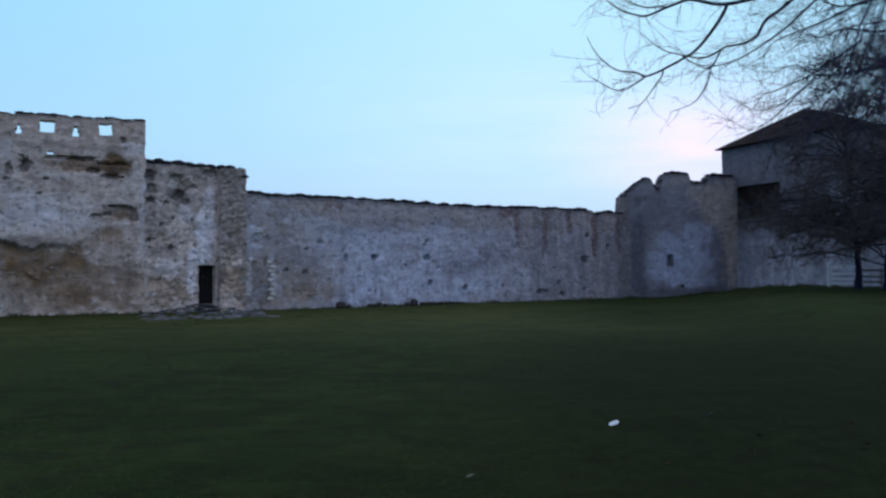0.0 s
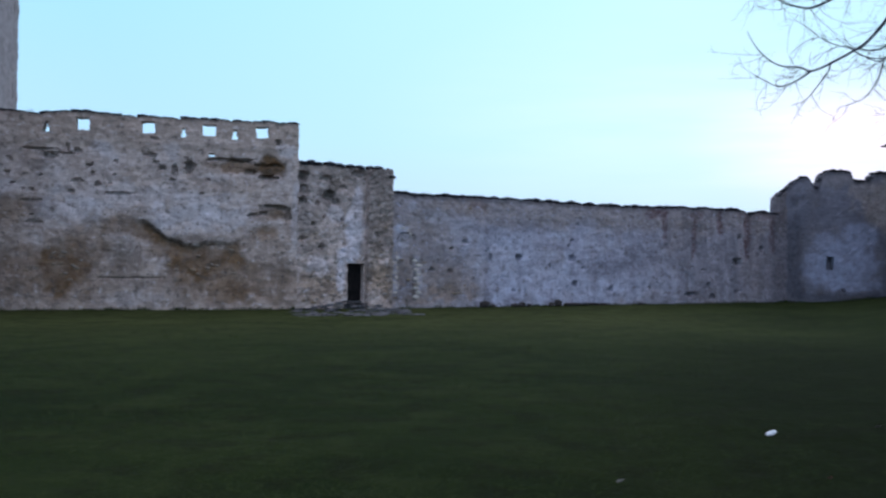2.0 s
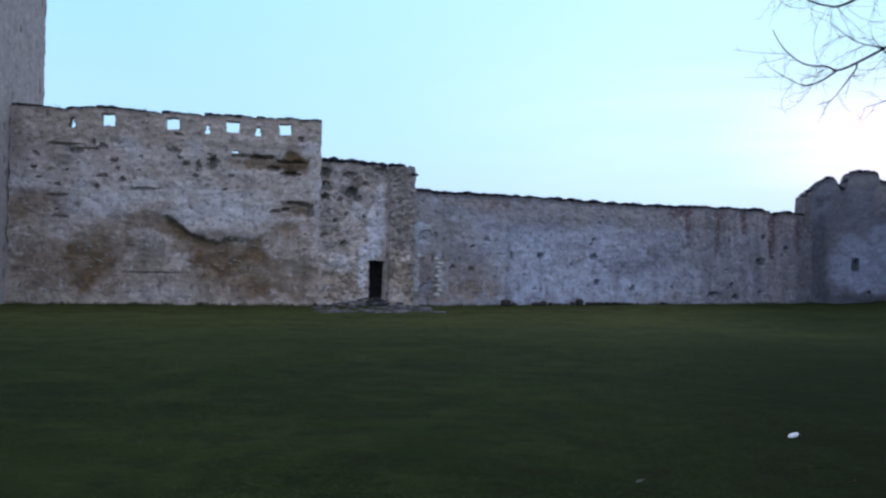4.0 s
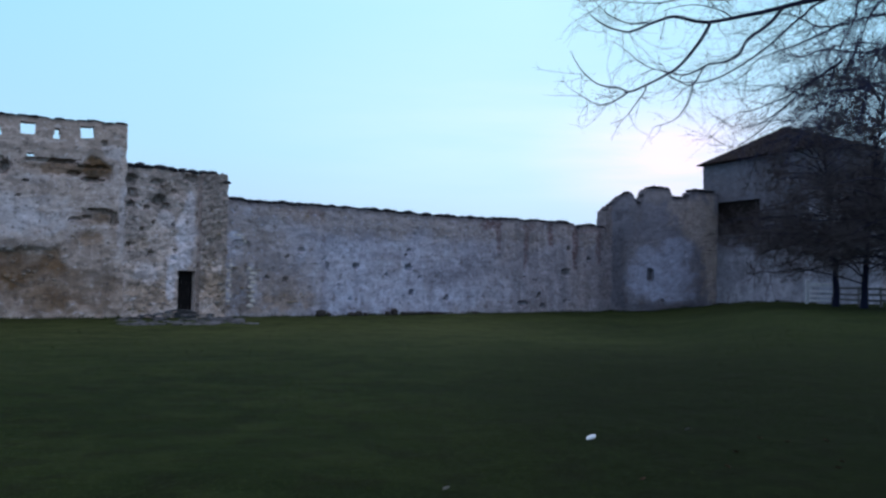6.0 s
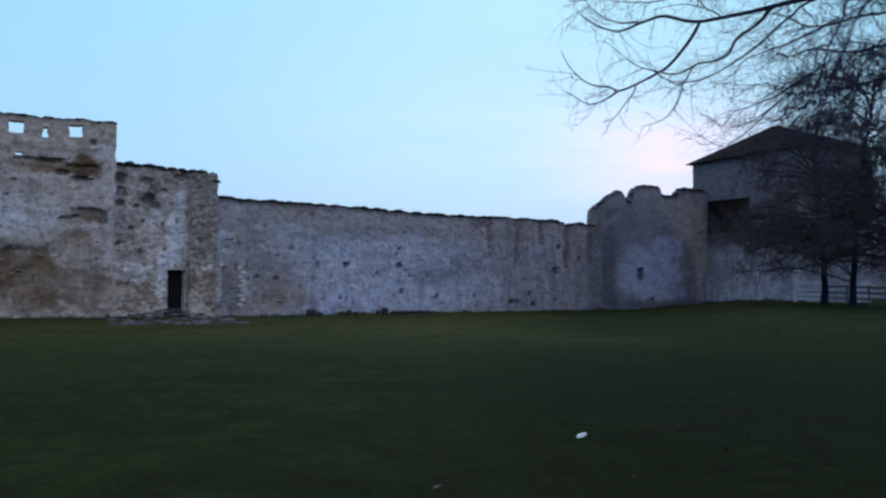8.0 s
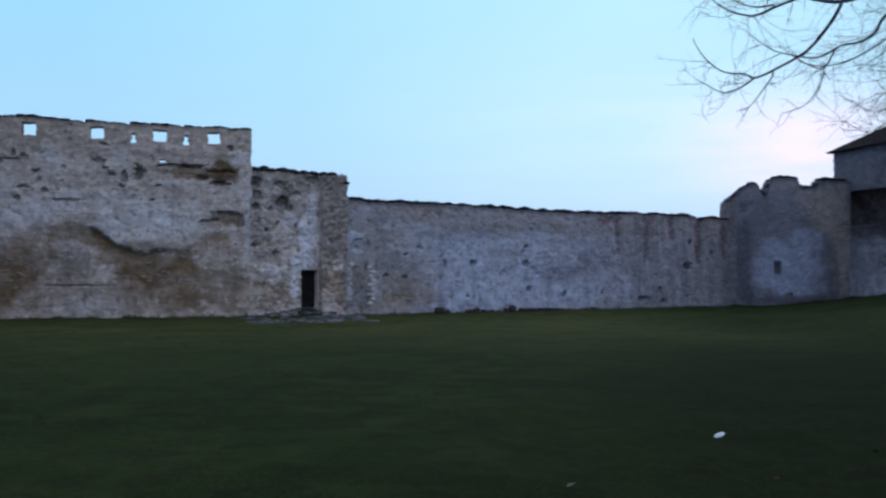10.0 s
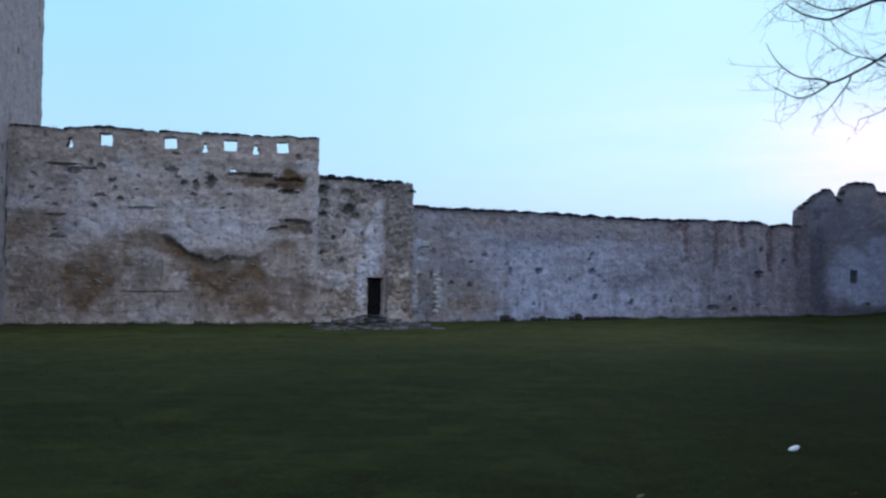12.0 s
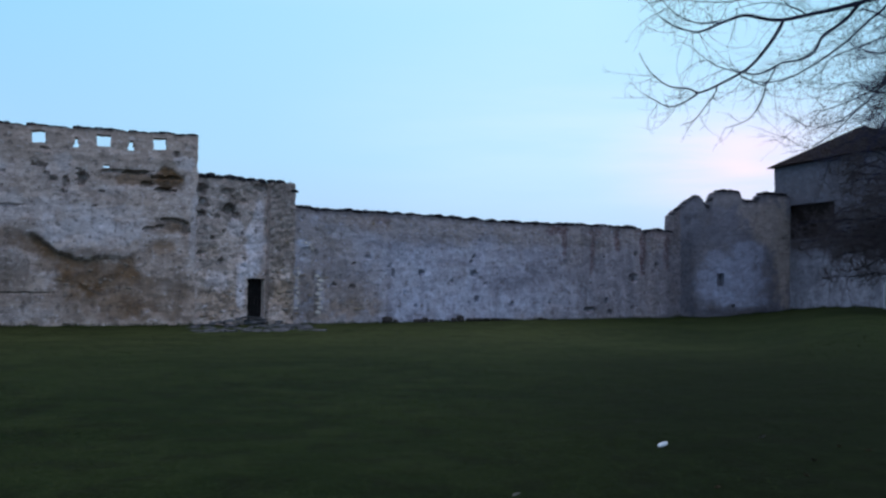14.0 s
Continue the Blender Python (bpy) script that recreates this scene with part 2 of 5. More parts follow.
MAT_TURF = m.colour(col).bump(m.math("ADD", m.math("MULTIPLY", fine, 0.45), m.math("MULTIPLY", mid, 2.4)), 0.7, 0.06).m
m = Mat("grass_blades", 0.9, 0.08)
col = m.mix(m.island(), (0.021, 0.035, 0.0076), (0.026, 0.040, 0.0090))
col = m.mix(m.range(m.noise(0.45, 4), 0.42, 0.66, 0, 0.75), col, (0.036, 0.049, 0.015))
col = m.mix(m.range(m.noise(1.9, 4, 0.65), 0.46, 0.66, 0, 0.5), col, (0.016, 0.022, 0.008))
MAT_BLADE = m.colour(col).m
m = Mat("white_litter", 0.6, 0.3)
MAT_LITTER = m.colour(m.mix(m.noise(25), (0.80, 0.82, 0.86), (0.62, 0.66, 0.72))).m
m = Mat("dry_leaf", 0.8)
MAT_LEAF = m.colour(m.mix(m.rand(), (0.115, 0.060, 0.042), (0.055, 0.032, 0.024))).m
m = Mat("roof_tiles", 0.85)
f = m.noise(5, 5, 0.7)
col = m.mix(m.island(), (0.026, 0.014, 0.015), (0.018, 0.012, 0.014))
MAT_ROOF = m.colour(m.mix(m.range(f, 0.4, 0.7, 0, 0.7), col, (0.016, 0.014, 0.015))).bump(f, 0.5, 0.02).m

# ---------------------------------------------------------------- building helpers
def smooth(a, b, x):
    t = min(1.0, max(0.0, (x - a) / (b - a)))
    return t * t * (3 - 2 * t)


def rough(x, y, z=0.0, octaves=4):
    return noise.fractal(Vector((x, y, z)), 0.9, 2.0, octaves)


def bearing(az, r, z=0.0):
    a = radians(az)
    return Vector((r * math.sin(a), r * math.cos(a), z))


def sight(az, el, r):
    """A place r metres off, by its bearing and height in degrees from the eye."""
    return bearing(az, r, EYE + r * math.tan(radians(el)))


def mesh_of(name, verts, faces, mat, smooth_faces=False):
    me = bpy.data.meshes.new(name)
    me.from_pydata([tuple(v) for v in verts], [], faces)
    me.materials.append(mat)
    if smooth_faces:
        me.polygons.foreach_set("use_smooth", [True] * len(me.polygons))
    me.update()
    return me


def bm_mesh(name, bm, mat):
    me = bpy.data.meshes.new(name)
    bm.to_mesh(me)
    bm.free()
    me.materials.append(mat)
    return me


def part(name, me, parent, label="", m=None):
    ob = new(name, me)
    ob.parent = parent
    if m is not None:
        ob.matrix_basis = m
    return tagged(ob, label)


def thing(name, place, label, category, group="", kind="", rz=0.0):
    ob = new(name)
    ob.matrix_basis = pose(*place, 0, 0, rz)
    return tagged(ob, label, category, group, kind)


def breaks(a, b, cell, fixed):
    n = max(1, round((b - a) / cell))
    line = [a + (b - a) * i / n for i in range(n + 1)]
    fixed = sorted({round(x, 4) for x in fixed})
    line = [x for x in line if x in (a, b) or all(abs(x - y) > cell * 0.45 for y in fixed)]
    return sorted(set(line) | set(fixed))


def wall_mesh(name, mat, length, z0, top, thick, relief, openings=(), cell=0.11, bow=0.0, fixed=()):
    """A wall from (0, 0) along +x with its face towards -y. top(u) gives its ragged height; relief(u, z) the face's
    offset and its loss, pale, brick, the mossy dark with painted shade, and warm; openings are (u0, u1, z0, z1, depth),
    right through where depth is 0."""
    us = breaks(0, length, cell, [v for o in openings for v in o[:2]] + list(fixed))
    crest = max(top(length * i / 60) for i in range(61))
    zs = breaks(z0, crest, cell, [v for o in openings for v in o[2:4]])
    low = min(top(length * i / 60) for i in range(61)) - 1.3
    verts, faces, tints = [], [], {key: [] for key in ("loss", "pale", "brick", "moss_shade", "warm")}

    def add(p, a=(0, 0, 0, 0, 0)):
        verts.append(p)
        for store, v in zip(tints.values(), a):
            store.append(v)
        return len(verts) - 1

    nu, nz = len(us), len(zs)
    front, rear = [[0] * nz for _ in us], [[0] * nz for _ in us]
    for i, u in enumerate(us):
        t = top(u)
        for j, z in enumerate(zs):
            zz = z if z < low else low + (z - low) * (t - low) / (crest - low)
            off, *a = relief(u, zz)
            du, dz = 0.035 * rough(u * 3, zz * 3, 5), 0.03 * rough(u * 3, zz * 3, 9)
            if i in (0, nu - 1):
                du = 0.10 * rough(zz * 1.7, 3.0 + i, 2, 5) if zz > 0 else 0
            y = bow * math.sin(math.pi * u / length)
            front[i][j] = add((u + du, -off - y, zz + dz), a)
            rear[i][j] = add((u + du, thick - y, zz + dz), a)

    def inside(i, j):
        if not (0 <= i < nu - 1 and 0 <= j < nz - 1):
            return None
        cu, cz = (us[i] + us[i + 1]) / 2, (zs[j] + zs[j + 1]) / 2
        for k, o in enumerate(openings):
            if o[0] < cu < o[1] and o[2] < cz < o[3]:
                return k
        return -1

    kinds = {(i, j): inside(i, j) for i in range(-1, nu) for j in range(-1, nz)}
    inner = {}

    def deep(i, j, k):
        d = openings[k][4]
        if not d:
            return rear[i][j]
        if (i, j, k) not in inner:
            x, y, z = verts[front[i][j]]
            inner[i, j, k] = add((x, y + d, z))
        return inner[i, j, k]

    for i in range(nu - 1):
        for j in range(nz - 1):
            k = kinds[i, j]
            c = ((i, j), (i + 1, j), (i + 1, j + 1), (i, j + 1))
            if k == -1:
                faces.append([front[a][b] for a, b in c])
                faces.append([rear[a][b] for a, b in reversed(c)])
                for a, b, step in ((0, 1, (0, -1)), (1, 2, (1, 0)), (2, 3, (0, 1)), (3, 0, (-1, 0))):
                    n = kinds[i + step[0], j + step[1]]
                    if n is None:
                        faces.append([front[c[b][0]][c[b][1]], front[c[a][0]][c[a][1]], rear[c[a][0]][c[a][1]], rear[c[b][0]][c[b][1]]])
                    elif n >= 0:
                        faces.append([front[c[b][0]][c[b][1]], front[c[a][0]][c[a][1]], deep(*c[a], n), deep(*c[b], n)])
            elif openings[k][4]:
                faces.append([deep(a, b, k) for a, b in c])
                faces.append([rear[a][b] for a, b in reversed(c)])
    me = mesh_of(name, verts, faces, mat)
    for key, store in tints.items():
        me.attributes.new(key, "FLOAT", "POINT").data.foreach_set("value", store)
    return me


def blobs(u, z, spots, edge=0.45, soft=0.16):
    """How far (u, z) lies inside any of the spots (u, z, ru, rz, strength), with a torn edge."""
    best, w = 0.0, edge * rough(u * 1.3, z * 1.3, 4, 5)
    for cu, cz, ru, rz, *force in spots:
        du, dz = (u - cu) / ru, (z - cz) / rz
        if abs(du) < 2.2 and abs(dz) < 2.2:
            best = max(best, smooth(0.0, soft, 1.3 - math.hypot(du, dz) + w) * (force[0] if force else 1.0))
    return best


class Dents:
    """Knocked-out stones and beam holes: ragged hollows in a wall's face."""

    def __init__(self, spots, seed=0, count=0, area=None, size=(0.07, 0.16)):
        rnd = random.Random(seed)
        self.spots = list(spots)
        for _ in range(count):
            u0, u1, z0, z1 = area
            w = rnd.uniform(*size)
            self.spots.append((rnd.uniform(u0, u1), rnd.uniform(z0, z1), w * rnd.uniform(0.9, 1.8), w, rnd.uniform(0.10, 0.28)))

    def __call__(self, u, z):
        deep = 0.0
        for cu, cz, ru, rz, d in self.spots:
            if abs(u - cu) < 1.5 * ru and abs(z - cz) < 1.5 * rz:
                q = math.hypot((u - cu) / ru, (z - cz) / rz) + 0.35 * rough(u * 4, z * 4, 17, 3)
                deep = max(deep, d * smooth(1.15, 0.75, q))
        return deep


def wall_frame(p0, p1, back=0.0):
    """The pose of a wall whose face runs from p0 to p1, and its length."""
    (x0, y0), (x1, y1) = p0, p1
    length = math.hypot(x1 - x0, y1 - y0)
    rz = math.degrees(math.atan2(y1 - y0, x1 - x0))
    return pose(x0, y0, 0, 0, 0, rz) @ pose(0, back, 0), length


def lump(name, size, mat, seed, cuts=1):
    """A rough stone of that size, standing on z = 0."""
    bm = bmesh.new()
    bmesh.ops.create_icosphere(bm, subdivisions=cuts, radius=0.5)
    for v in bm.verts:
        p = v.co.normalized()
        f = 0.5 * (0.5 / max(abs(p.x), abs(p.y), abs(p.z))) ** 0.75 * 1.15
        f *= 1 + 0.22 * noise.noise(p * 1.7 + Vector((seed * 7.1, 0, 0)))
        v.co = Vector((p.x * size[0], p.y * size[1], p.z * size[2])) * f * 2 * 0.5
        v.co.z += size[2] * 0.4
    return bm_mesh(name, bm, mat)


COPING = [lump("coping_stone", (0.95, 0.98, 0.37), MAT_COPING, s) for s in range(5)]


def coping(wall, length, top, seed, tall, bow=0.0):
    """Mossy stones lying close together along a wall's top, following its slope."""
    rnd = random.Random(seed)
    u = 0.3
    while u < length - 0.15:
        slope = math.degrees(math.atan2(top(u + 0.2) - top(u - 0.2), 0.4))
        short = 0.55 if abs(slope) > 15 else 1.0
        if abs(slope) < 72:
            z = (top(u - 0.2) + top(u + 0.2)) / 2 - 0.095 + rnd.uniform(-0.015, 0.02)
            m = pose(u, rnd.uniform(0.30, 0.36) - bow * math.sin(math.pi * u / length), z, rnd.uniform(-3, 3), -slope + rnd.uniform(-2, 2), rnd.uniform(-8, 8))
            part("coping_stone", COPING[rnd.randrange(5)], wall, "", m @ Matrix.Diagonal((short * rnd.uniform(0.8, 1.1), 1.0, tall * short * rnd.uniform(0.75, 1.15), 1)))
        u += rnd.uniform(0.42, 0.62) * short


# ---------------------------------------------------------------- ground
def ground_z(x, y):
    r, az = math.hypot(x, y), math.degrees(math.atan2(x, y)) if y > 0 else (90 if x > 0 else -90)
    mound = smooth(13, 22, az)
    z = -0.84 * smooth(8, 44, r) * (1 - mound) + 0.16 * mound * smooth(20, 50, r)
    z += 0.035 * rough(x * 0.22, y * 0.22, 1, 3) * smooth(2, 8, r)
    return z


def build_ground():
    rings = [0.0, 1.0]
    while rings[-1] < 3200:
        rings.append(rings[-1] + max(0.35, rings[-1] * (0.025 if rings[-1] < 90 else 0.16)))
    spokes = 220
    verts, faces, tree_shade, far_sheen = [(0, 0, 0)], [], [0.0], [0.0]
    for r in rings[1:]:
        for s in range(spokes):
            a = 2 * math.pi * s / spokes
            x, y = r * math.sin(a), r * math.cos(a)
            verts.append((x, y, ground_z(x, y) if r < 400 else -0.84))
            far_sheen.append(smooth(13, 42, r) * (1 - 0.9 * smooth(0, 12, x)))
            tree_shade.append(smooth(-3.0, 1.4, x - 0.12 * y) * smooth(36, 15, r))
    for s in range(spokes):
        faces.append((0, 1 + s, 1 + (s + 1) % spokes))
    for k in range(len(rings) - 2):
        a, b = 1 + k * spokes, 1 + (k + 1) * spokes
        for s in range(spokes):
            t = (s + 1) % spokes
            faces.append((a + s, b + s, b + t, a + t))
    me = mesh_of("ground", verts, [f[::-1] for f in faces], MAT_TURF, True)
    for key, store in (("tree_shade", tree_shade), ("far_sheen", far_sheen)):
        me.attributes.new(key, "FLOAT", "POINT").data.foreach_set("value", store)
    return tagged(new("ground", me), "dark green mown lawn in the castle yard at dusk", "lawn", "", "structure")


build_ground()

# ---------------------------------------------------------------- high wall with the loopholes
WEST, WEST_L = wall_frame((-28.9, 40.0), (-15.0, 46.0))
BASE = -1.7


def west_top(u):
    return 8.84 + 0.06 * rough(u * 1.5, 0, 1) + 0.10 * math.exp(-((u - 4.5) / 1.1) ** 2) - 0.10 * math.exp(-((u - 2.4) / 0.5) ** 2)


WEST_BROWN = [(3.7, 1.1, 1.5, 1.6, 1), (4.1, 2.3, 0.95, 0.6, 0.8), (6.2, 3.4, 1.05, 0.6, 0.8), (4.5, 1.9, 1.3, 1.1, 0.75),
              (7.4, 3.0, 0.65, 0.65, 0.9), (8.4, 2.2, 0.7, 0.5, 0.7), (10.0, 1.5, 1.5, 1.2, 1), (11.6, 1.6, 1.6, 1.1, 0.95), (13.0, 1.0, 1.1, 0.9, 0.7), (11.8, 0.4, 2.5, 1.1, 0.85), (14.1, 4.1, 0.55, 0.33, 0.9), (13.5, 3.25, 0.7, 0.3, 0.8), (14.0, 0.6, 1.2, 1.2, 0.6)]
WEST_FADED = [(2.0, 1.1, 1.9, 1.3, 0.7), (4.7, 3.1, 1.1, 0.7, 0.6), (11.6, 0.3, 2.6, 0.9, 0.65), (9.4, 0.7, 1.0, 0.4, 0.7), (0.9, 4.0, 1.4, 0.8, 0.6), (0.6, 3.7, 0.65, 0.4, 0.8), (13.7, 4.1, 1.0, 0.55, 0.6),
              (13.6, 3.0, 0.9, 0.4, 0.7), (15.1, 0.6, 0.9, 1.3, 0.5), (3.4, -0.2, 2.4, 0.45, 0.5), (13.4, 2.2, 1.6, 1.6, 0.4), (3.9, 1.7, 2.4, 2.0, 0.5), (11.2, 1.7, 2.9, 1.5, 0.5)]
WEST_LOSS = [(12.0, 6.5, 1.4, 0.33, 0.8), (13.8, 6.55, 0.65, 0.5, 1)]
WEST_DARK = [(6.4, 1.4, 1.15, 1.1, 0.75), (7.0, 2.2, 0.65, 0.6, 0.55), (7.9, 0.5, 0.8, 0.35, 0.3), (2.7, 4.3, 0.55, 0.7, 0.55), (0.6, 4.7, 1.2, 0.15, 0.6), (2.4, 4.6, 0.8, 0.15, 0.6),
             (1.8, 3.3, 0.4, 0.15, 0.6), (2.4, 6.3, 0.5, 0.3, 0.7), (14.1, 4.2, 0.8, 0.4, 0.55), (13.9, 6.2, 0.7, 0.25, 0.8), (14.2, 1.1, 0.9, 0.65, 0.45), (0.9, 1.9, 0.5, 0.4, 0.35)]
WEST_DARK_MORE = [(0.6, 6.6, 0.65, 0.8, 0.3), (10.4, 2.7, 1.7, 0.2, 0.6), (9.0, 2.6, 0.6, 0.25, 0.7), (15.3, 4.1, 0.4, 1.2, 0.4), (0.1, 6.6, 0.4, 1.7, 0.5), (0.1, 1.7, 0.4, 0.45, 0.7),
              (10.9, 5.4, 1.7, 0.5, 0.28), (8.3, 6.2, 0.8, 0.5, 0.35), (6.2, 0.3, 1.4, 0.12, 0.5), (8.4, 0.1, 1.8, 0.7, 0.35)]
WEST_PALE = [(4.2, 4.0, 1.7, 0.9, 0.8), (10.4, 3.9, 2.7, 0.85, 0.9), (7.0, 4.8, 1.9, 0.7, 0.5), (0.8, 5.2, 1.1, 0.33, 0.6), (5.7, 7.2, 0.75, 0.4, 0.7), (14.5, 7.4, 0.45, 0.35, 0.7), (6.8, -0.3, 2.0, 0.35, 0.4),
             (15.0, 4.1, 0.2, 1.8, 0.8), (10.6, 4.8, 2.0, 0.3, 0.6), (8.8, 7.3, 0.33, 0.4, 0.6), (5.0, 1.8, 0.27, 1.3, 0.5), (8.4, 1.4, 0.55, 0.4, 0.3), (11.1, 5.9, 0.85, 0.25, 0.4)]
# the slanting upper edge of the washed-out hollow
SCAR = [(6.9, 3.55), (7.3, 3.72), (7.7, 3.55), (8.2, 3.15), (8.7, 2.78), (9.4, 2.55), (10.0, 2.45), (10.4, 2.62), (12.0, 2.62), (12.3, 2.1), (13.1, 1.75), (13.7, 1.0), (14.2, 0.2)]


def scar(u, z):
    """Depth and colour of the hollow below its overhanging edge."""
    if not SCAR[0][0] < u < SCAR[-1][0]:
        return 0.0, 0.0
    for (a, za), (c, zc) in zip(SCAR, SCAR[1:]):
        if a <= u <= c:
            edge = za + (zc - za) * (u - a) / (c - a)
    edge += 0.12 * rough(u * 3, 0, 6)
    drop = edge - z
    ends = smooth(6.9, 7.6, u) * smooth(13.2, 8.8, u)
    under = smooth(-0.05, 0.22, drop)
    fade = 1.0 + 0.9 * smooth(8.5, 11.0, u)
    return under * ends * math.exp(-max(0.0, drop) / (0.6 * fade)), under * ends * smooth(1.5 * fade, 0.3, drop + 0.5 * rough(u * 1.2, z * 1.2, 5))


ROW_HIGH = [(9.63, 6.38, 0.24, 0.36, 0.4), (3.0, 6.72, 0.4, 0.16, 0.22), (2.6, 7.05, 0.75, 0.09, 0.2), (3.7, 6.88, 0.4, 0.09, 0.2), (4.3, 7.02, 0.22, 0.16, 0.2), (3.85, 7.15, 0.12, 0.2, 0.2),
            (7.7, 6.95, 0.35, 0.12, 0.22), (11.1, 6.82, 0.6, 0.09, 0.22), (12.2, 6.85, 0.7, 0.09, 0.25), (13.2, 6.62, 0.35, 0.09, 0.2), (13.9, 6.62, 0.4, 0.1, 0.22), (13.6, 5.98, 0.5, 0.14, 0.3)]
ROW_MID = [(12.7, 6.25, 0.3, 0.12, 0.2), (8.9, 6.2, 0.14, 0.28, 0.22), (8.3, 6.3, 0.16, 0.15, 0.22), (8.8, 5.7, 0.15, 0.12, 0.2), (5.25, 5.4, 0.17, 0.13, 0.2), (4.3, 5.55, 0.3, 0.1, 0.18), (4.0, 5.05, 0.16, 0.13, 0.22), (6.3, 4.95, 0.8, 0.08, 0.15)]
ROW_LOW = [(2.2, 4.5, 0.5, 0.09, 0.15), (2.3, 3.45, 0.4, 0.1, 0.15), (13.75, 4.52, 0.4, 0.10, 0.28), (14.25, 4.42, 0.38, 0.13, 0.28), (14.62, 4.1, 0.18, 0.36, 0.28), (13.3, 4.12, 0.25, 0.1, 0.2), (12.8, 4.0, 0.3, 0.1, 0.2), (7.9, 7.78, 0.2, 0.1, 0.15), (14.1, 7.85, 0.15, 0.13, 0.2), (6.9, 0.72, 1.5, 0.07, 0.08), (7.2, 1.9, 0.14, 0.6, 0.08)]
west_dents = Dents(ROW_HIGH + ROW_MID + ROW_LOW, 7, 18, (0.5, 14.8, 3.6, 7.0), (0.06, 0.11))


def west_relief(u, z):
    loss, pale = blobs(u, z, WEST_LOSS, 0.6, 0.5), blobs(u, z, WEST_PALE, 0.9, 0.7)
    brown, soil = blobs(u, z, WEST_BROWN, 0.5, 0.8), blobs(u, z, WEST_FADED, 0.7, 0.8)
    dark_spots = max(blobs(u, z, WEST_DARK, 0.7, 0.7), blobs(u, z, WEST_DARK_MORE, 0.7, 0.7))
    hollow, earth = scar(u, z)
    dent = west_dents(u, z)
    off = 0.05 * rough(u * 0.9, z * 0.9, 2) + 0.022 * rough(u * 3.2, z * 4.2, 3) + 0.012 * rough(u * 0.8, z * 5, 31) - 0.08 * loss - 0.04 * brown - 0.36 * hollow
    off += 0.04 * loss * rough(u * 3.0, z * 4.5, 8) - dent + 0.04 * smooth(7.15, 7.6, z)
    bare = max(loss, brown * min(1.0, 0.88 + 0.3 * rough(u * 0.7, z * 0.7, 14)), earth * smooth(13.2, 10.5, u), soil * 0.72)
    # dents and the scar's hollow get their shade painted in besides
    moss_shade = max(smooth(-0.16, 0.0, z - west_top(u)) * 0.9, 2.2 * dent, 0.8 * dark_spots, 0.6 * hollow)
    warm = max(0.75 * smooth(6.7, 7.3, z), 0.85 * smooth(3.0, 0.6, z + rough(u * 0.6, z * 0.6, 15)), 0.35 + 0.5 * rough(u * 0.5, z * 0.5, 19), min(1.0, 1.3 * soil))
    return off, bare, pale * 0.85 * (1 - 0.7 * bare), 0.0, moss_shade, warm


def pocket(u, z, w, h, d=0.45):
    return (u - w / 2, u + w / 2, z - h / 2, z + h / 2, d)


west_open = [(u - 0.32, u + 0.32, 8.07, 8.72, 0) for u in (4.52, 7.61, 10.59, 13.27)]
west_open += [(u - w, u + w, z0, z1, 0) for u in (2.84, 9.32, 11.88) for w, z0, z1 in ((0.15, 7.93, 8.22), (0.09, 8.22, 8.48))]
west_open += [pocket(10.72, 7.06, 0.26, 0.2, 0)]
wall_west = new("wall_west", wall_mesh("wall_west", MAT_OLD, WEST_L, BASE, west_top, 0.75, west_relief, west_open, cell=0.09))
wall_west.matrix_basis = WEST
tagged(wall_west, "high ruined castle wall with square loopholes and crumbling plaster", "castle wall", "", "structure")
coping(wall_west, WEST_L, west_top, 11, 1.0)

# ---------------------------------------------------------------- lower gate block with the door
GATE, GATE_L = wall_frame((-15.0, 46.0), (-10.62, 48.75), 0.22)
DOOR = (2.80, 3.70, -0.56, 1.60)


def gate_top(u):
    return 6.72 + 0.07 * rough(u * 1.8, 3, 1) + 0.05 * math.sin(u * 1.2)


GATE_PALE = [(3.15, 3.1, 0.5, 1.3, 0.8), (2.9, 2.2, 0.6, 0.5, 1), (2.45, 1.0, 0.22, 1.0, 0.8), (3.35, 4.5, 0.28, 1.0, 0.7), (2.1, 4.2, 0.4, 0.5, 0.5), (1.2, 1.4, 0.6, 0.55, 0.4)]
GATE_LOSS = [(1.2, 0.4, 1.05, 0.85, 0.8), (2.1, -0.1, 0.75, 0.35, 0.8), (0.7, -0.2, 0.75, 0.35, 0.7), (0.8, 2.9, 0.55, 0.35, 0.5), (2.5, 5.9, 0.6, 0.4, 0.3), (1.3, 1.1, 1.25, 0.4, 0.4)]
GATE_DARK = [(0.3, 5.9, 0.3, 1.2, 0.9), (0.4, 4.1, 0.25, 0.9, 0.7), (1.6, 5.2, 0.55, 0.55, 0.9), (2.0, 5.8, 0.4, 0.3, 0.9), (0.8, 6.1, 0.4, 0.5, 0.5), (1.4, 6.3, 1.25, 0.6, 0.5),
             (0.8, 3.8, 0.5, 0.75, 0.5), (0.7, 2.3, 0.45, 0.4, 0.4), (2.9, 6.4, 0.95, 0.35, 0.5), (1.3, 2.4, 0.3, 0.25, 0.6), (3.3, 6.7, 0.65, 0.2, 0.8)]
PIER_LOSS = [(4.4, 0.6, 0.65, 0.85, 0.8), (4.3, 2.1, 0.5, 0.6, 0.5), (4.5, 3.6, 0.45, 0.5, 0.4), (4.1, 1.0, 0.3, 1.2, 0.5)]
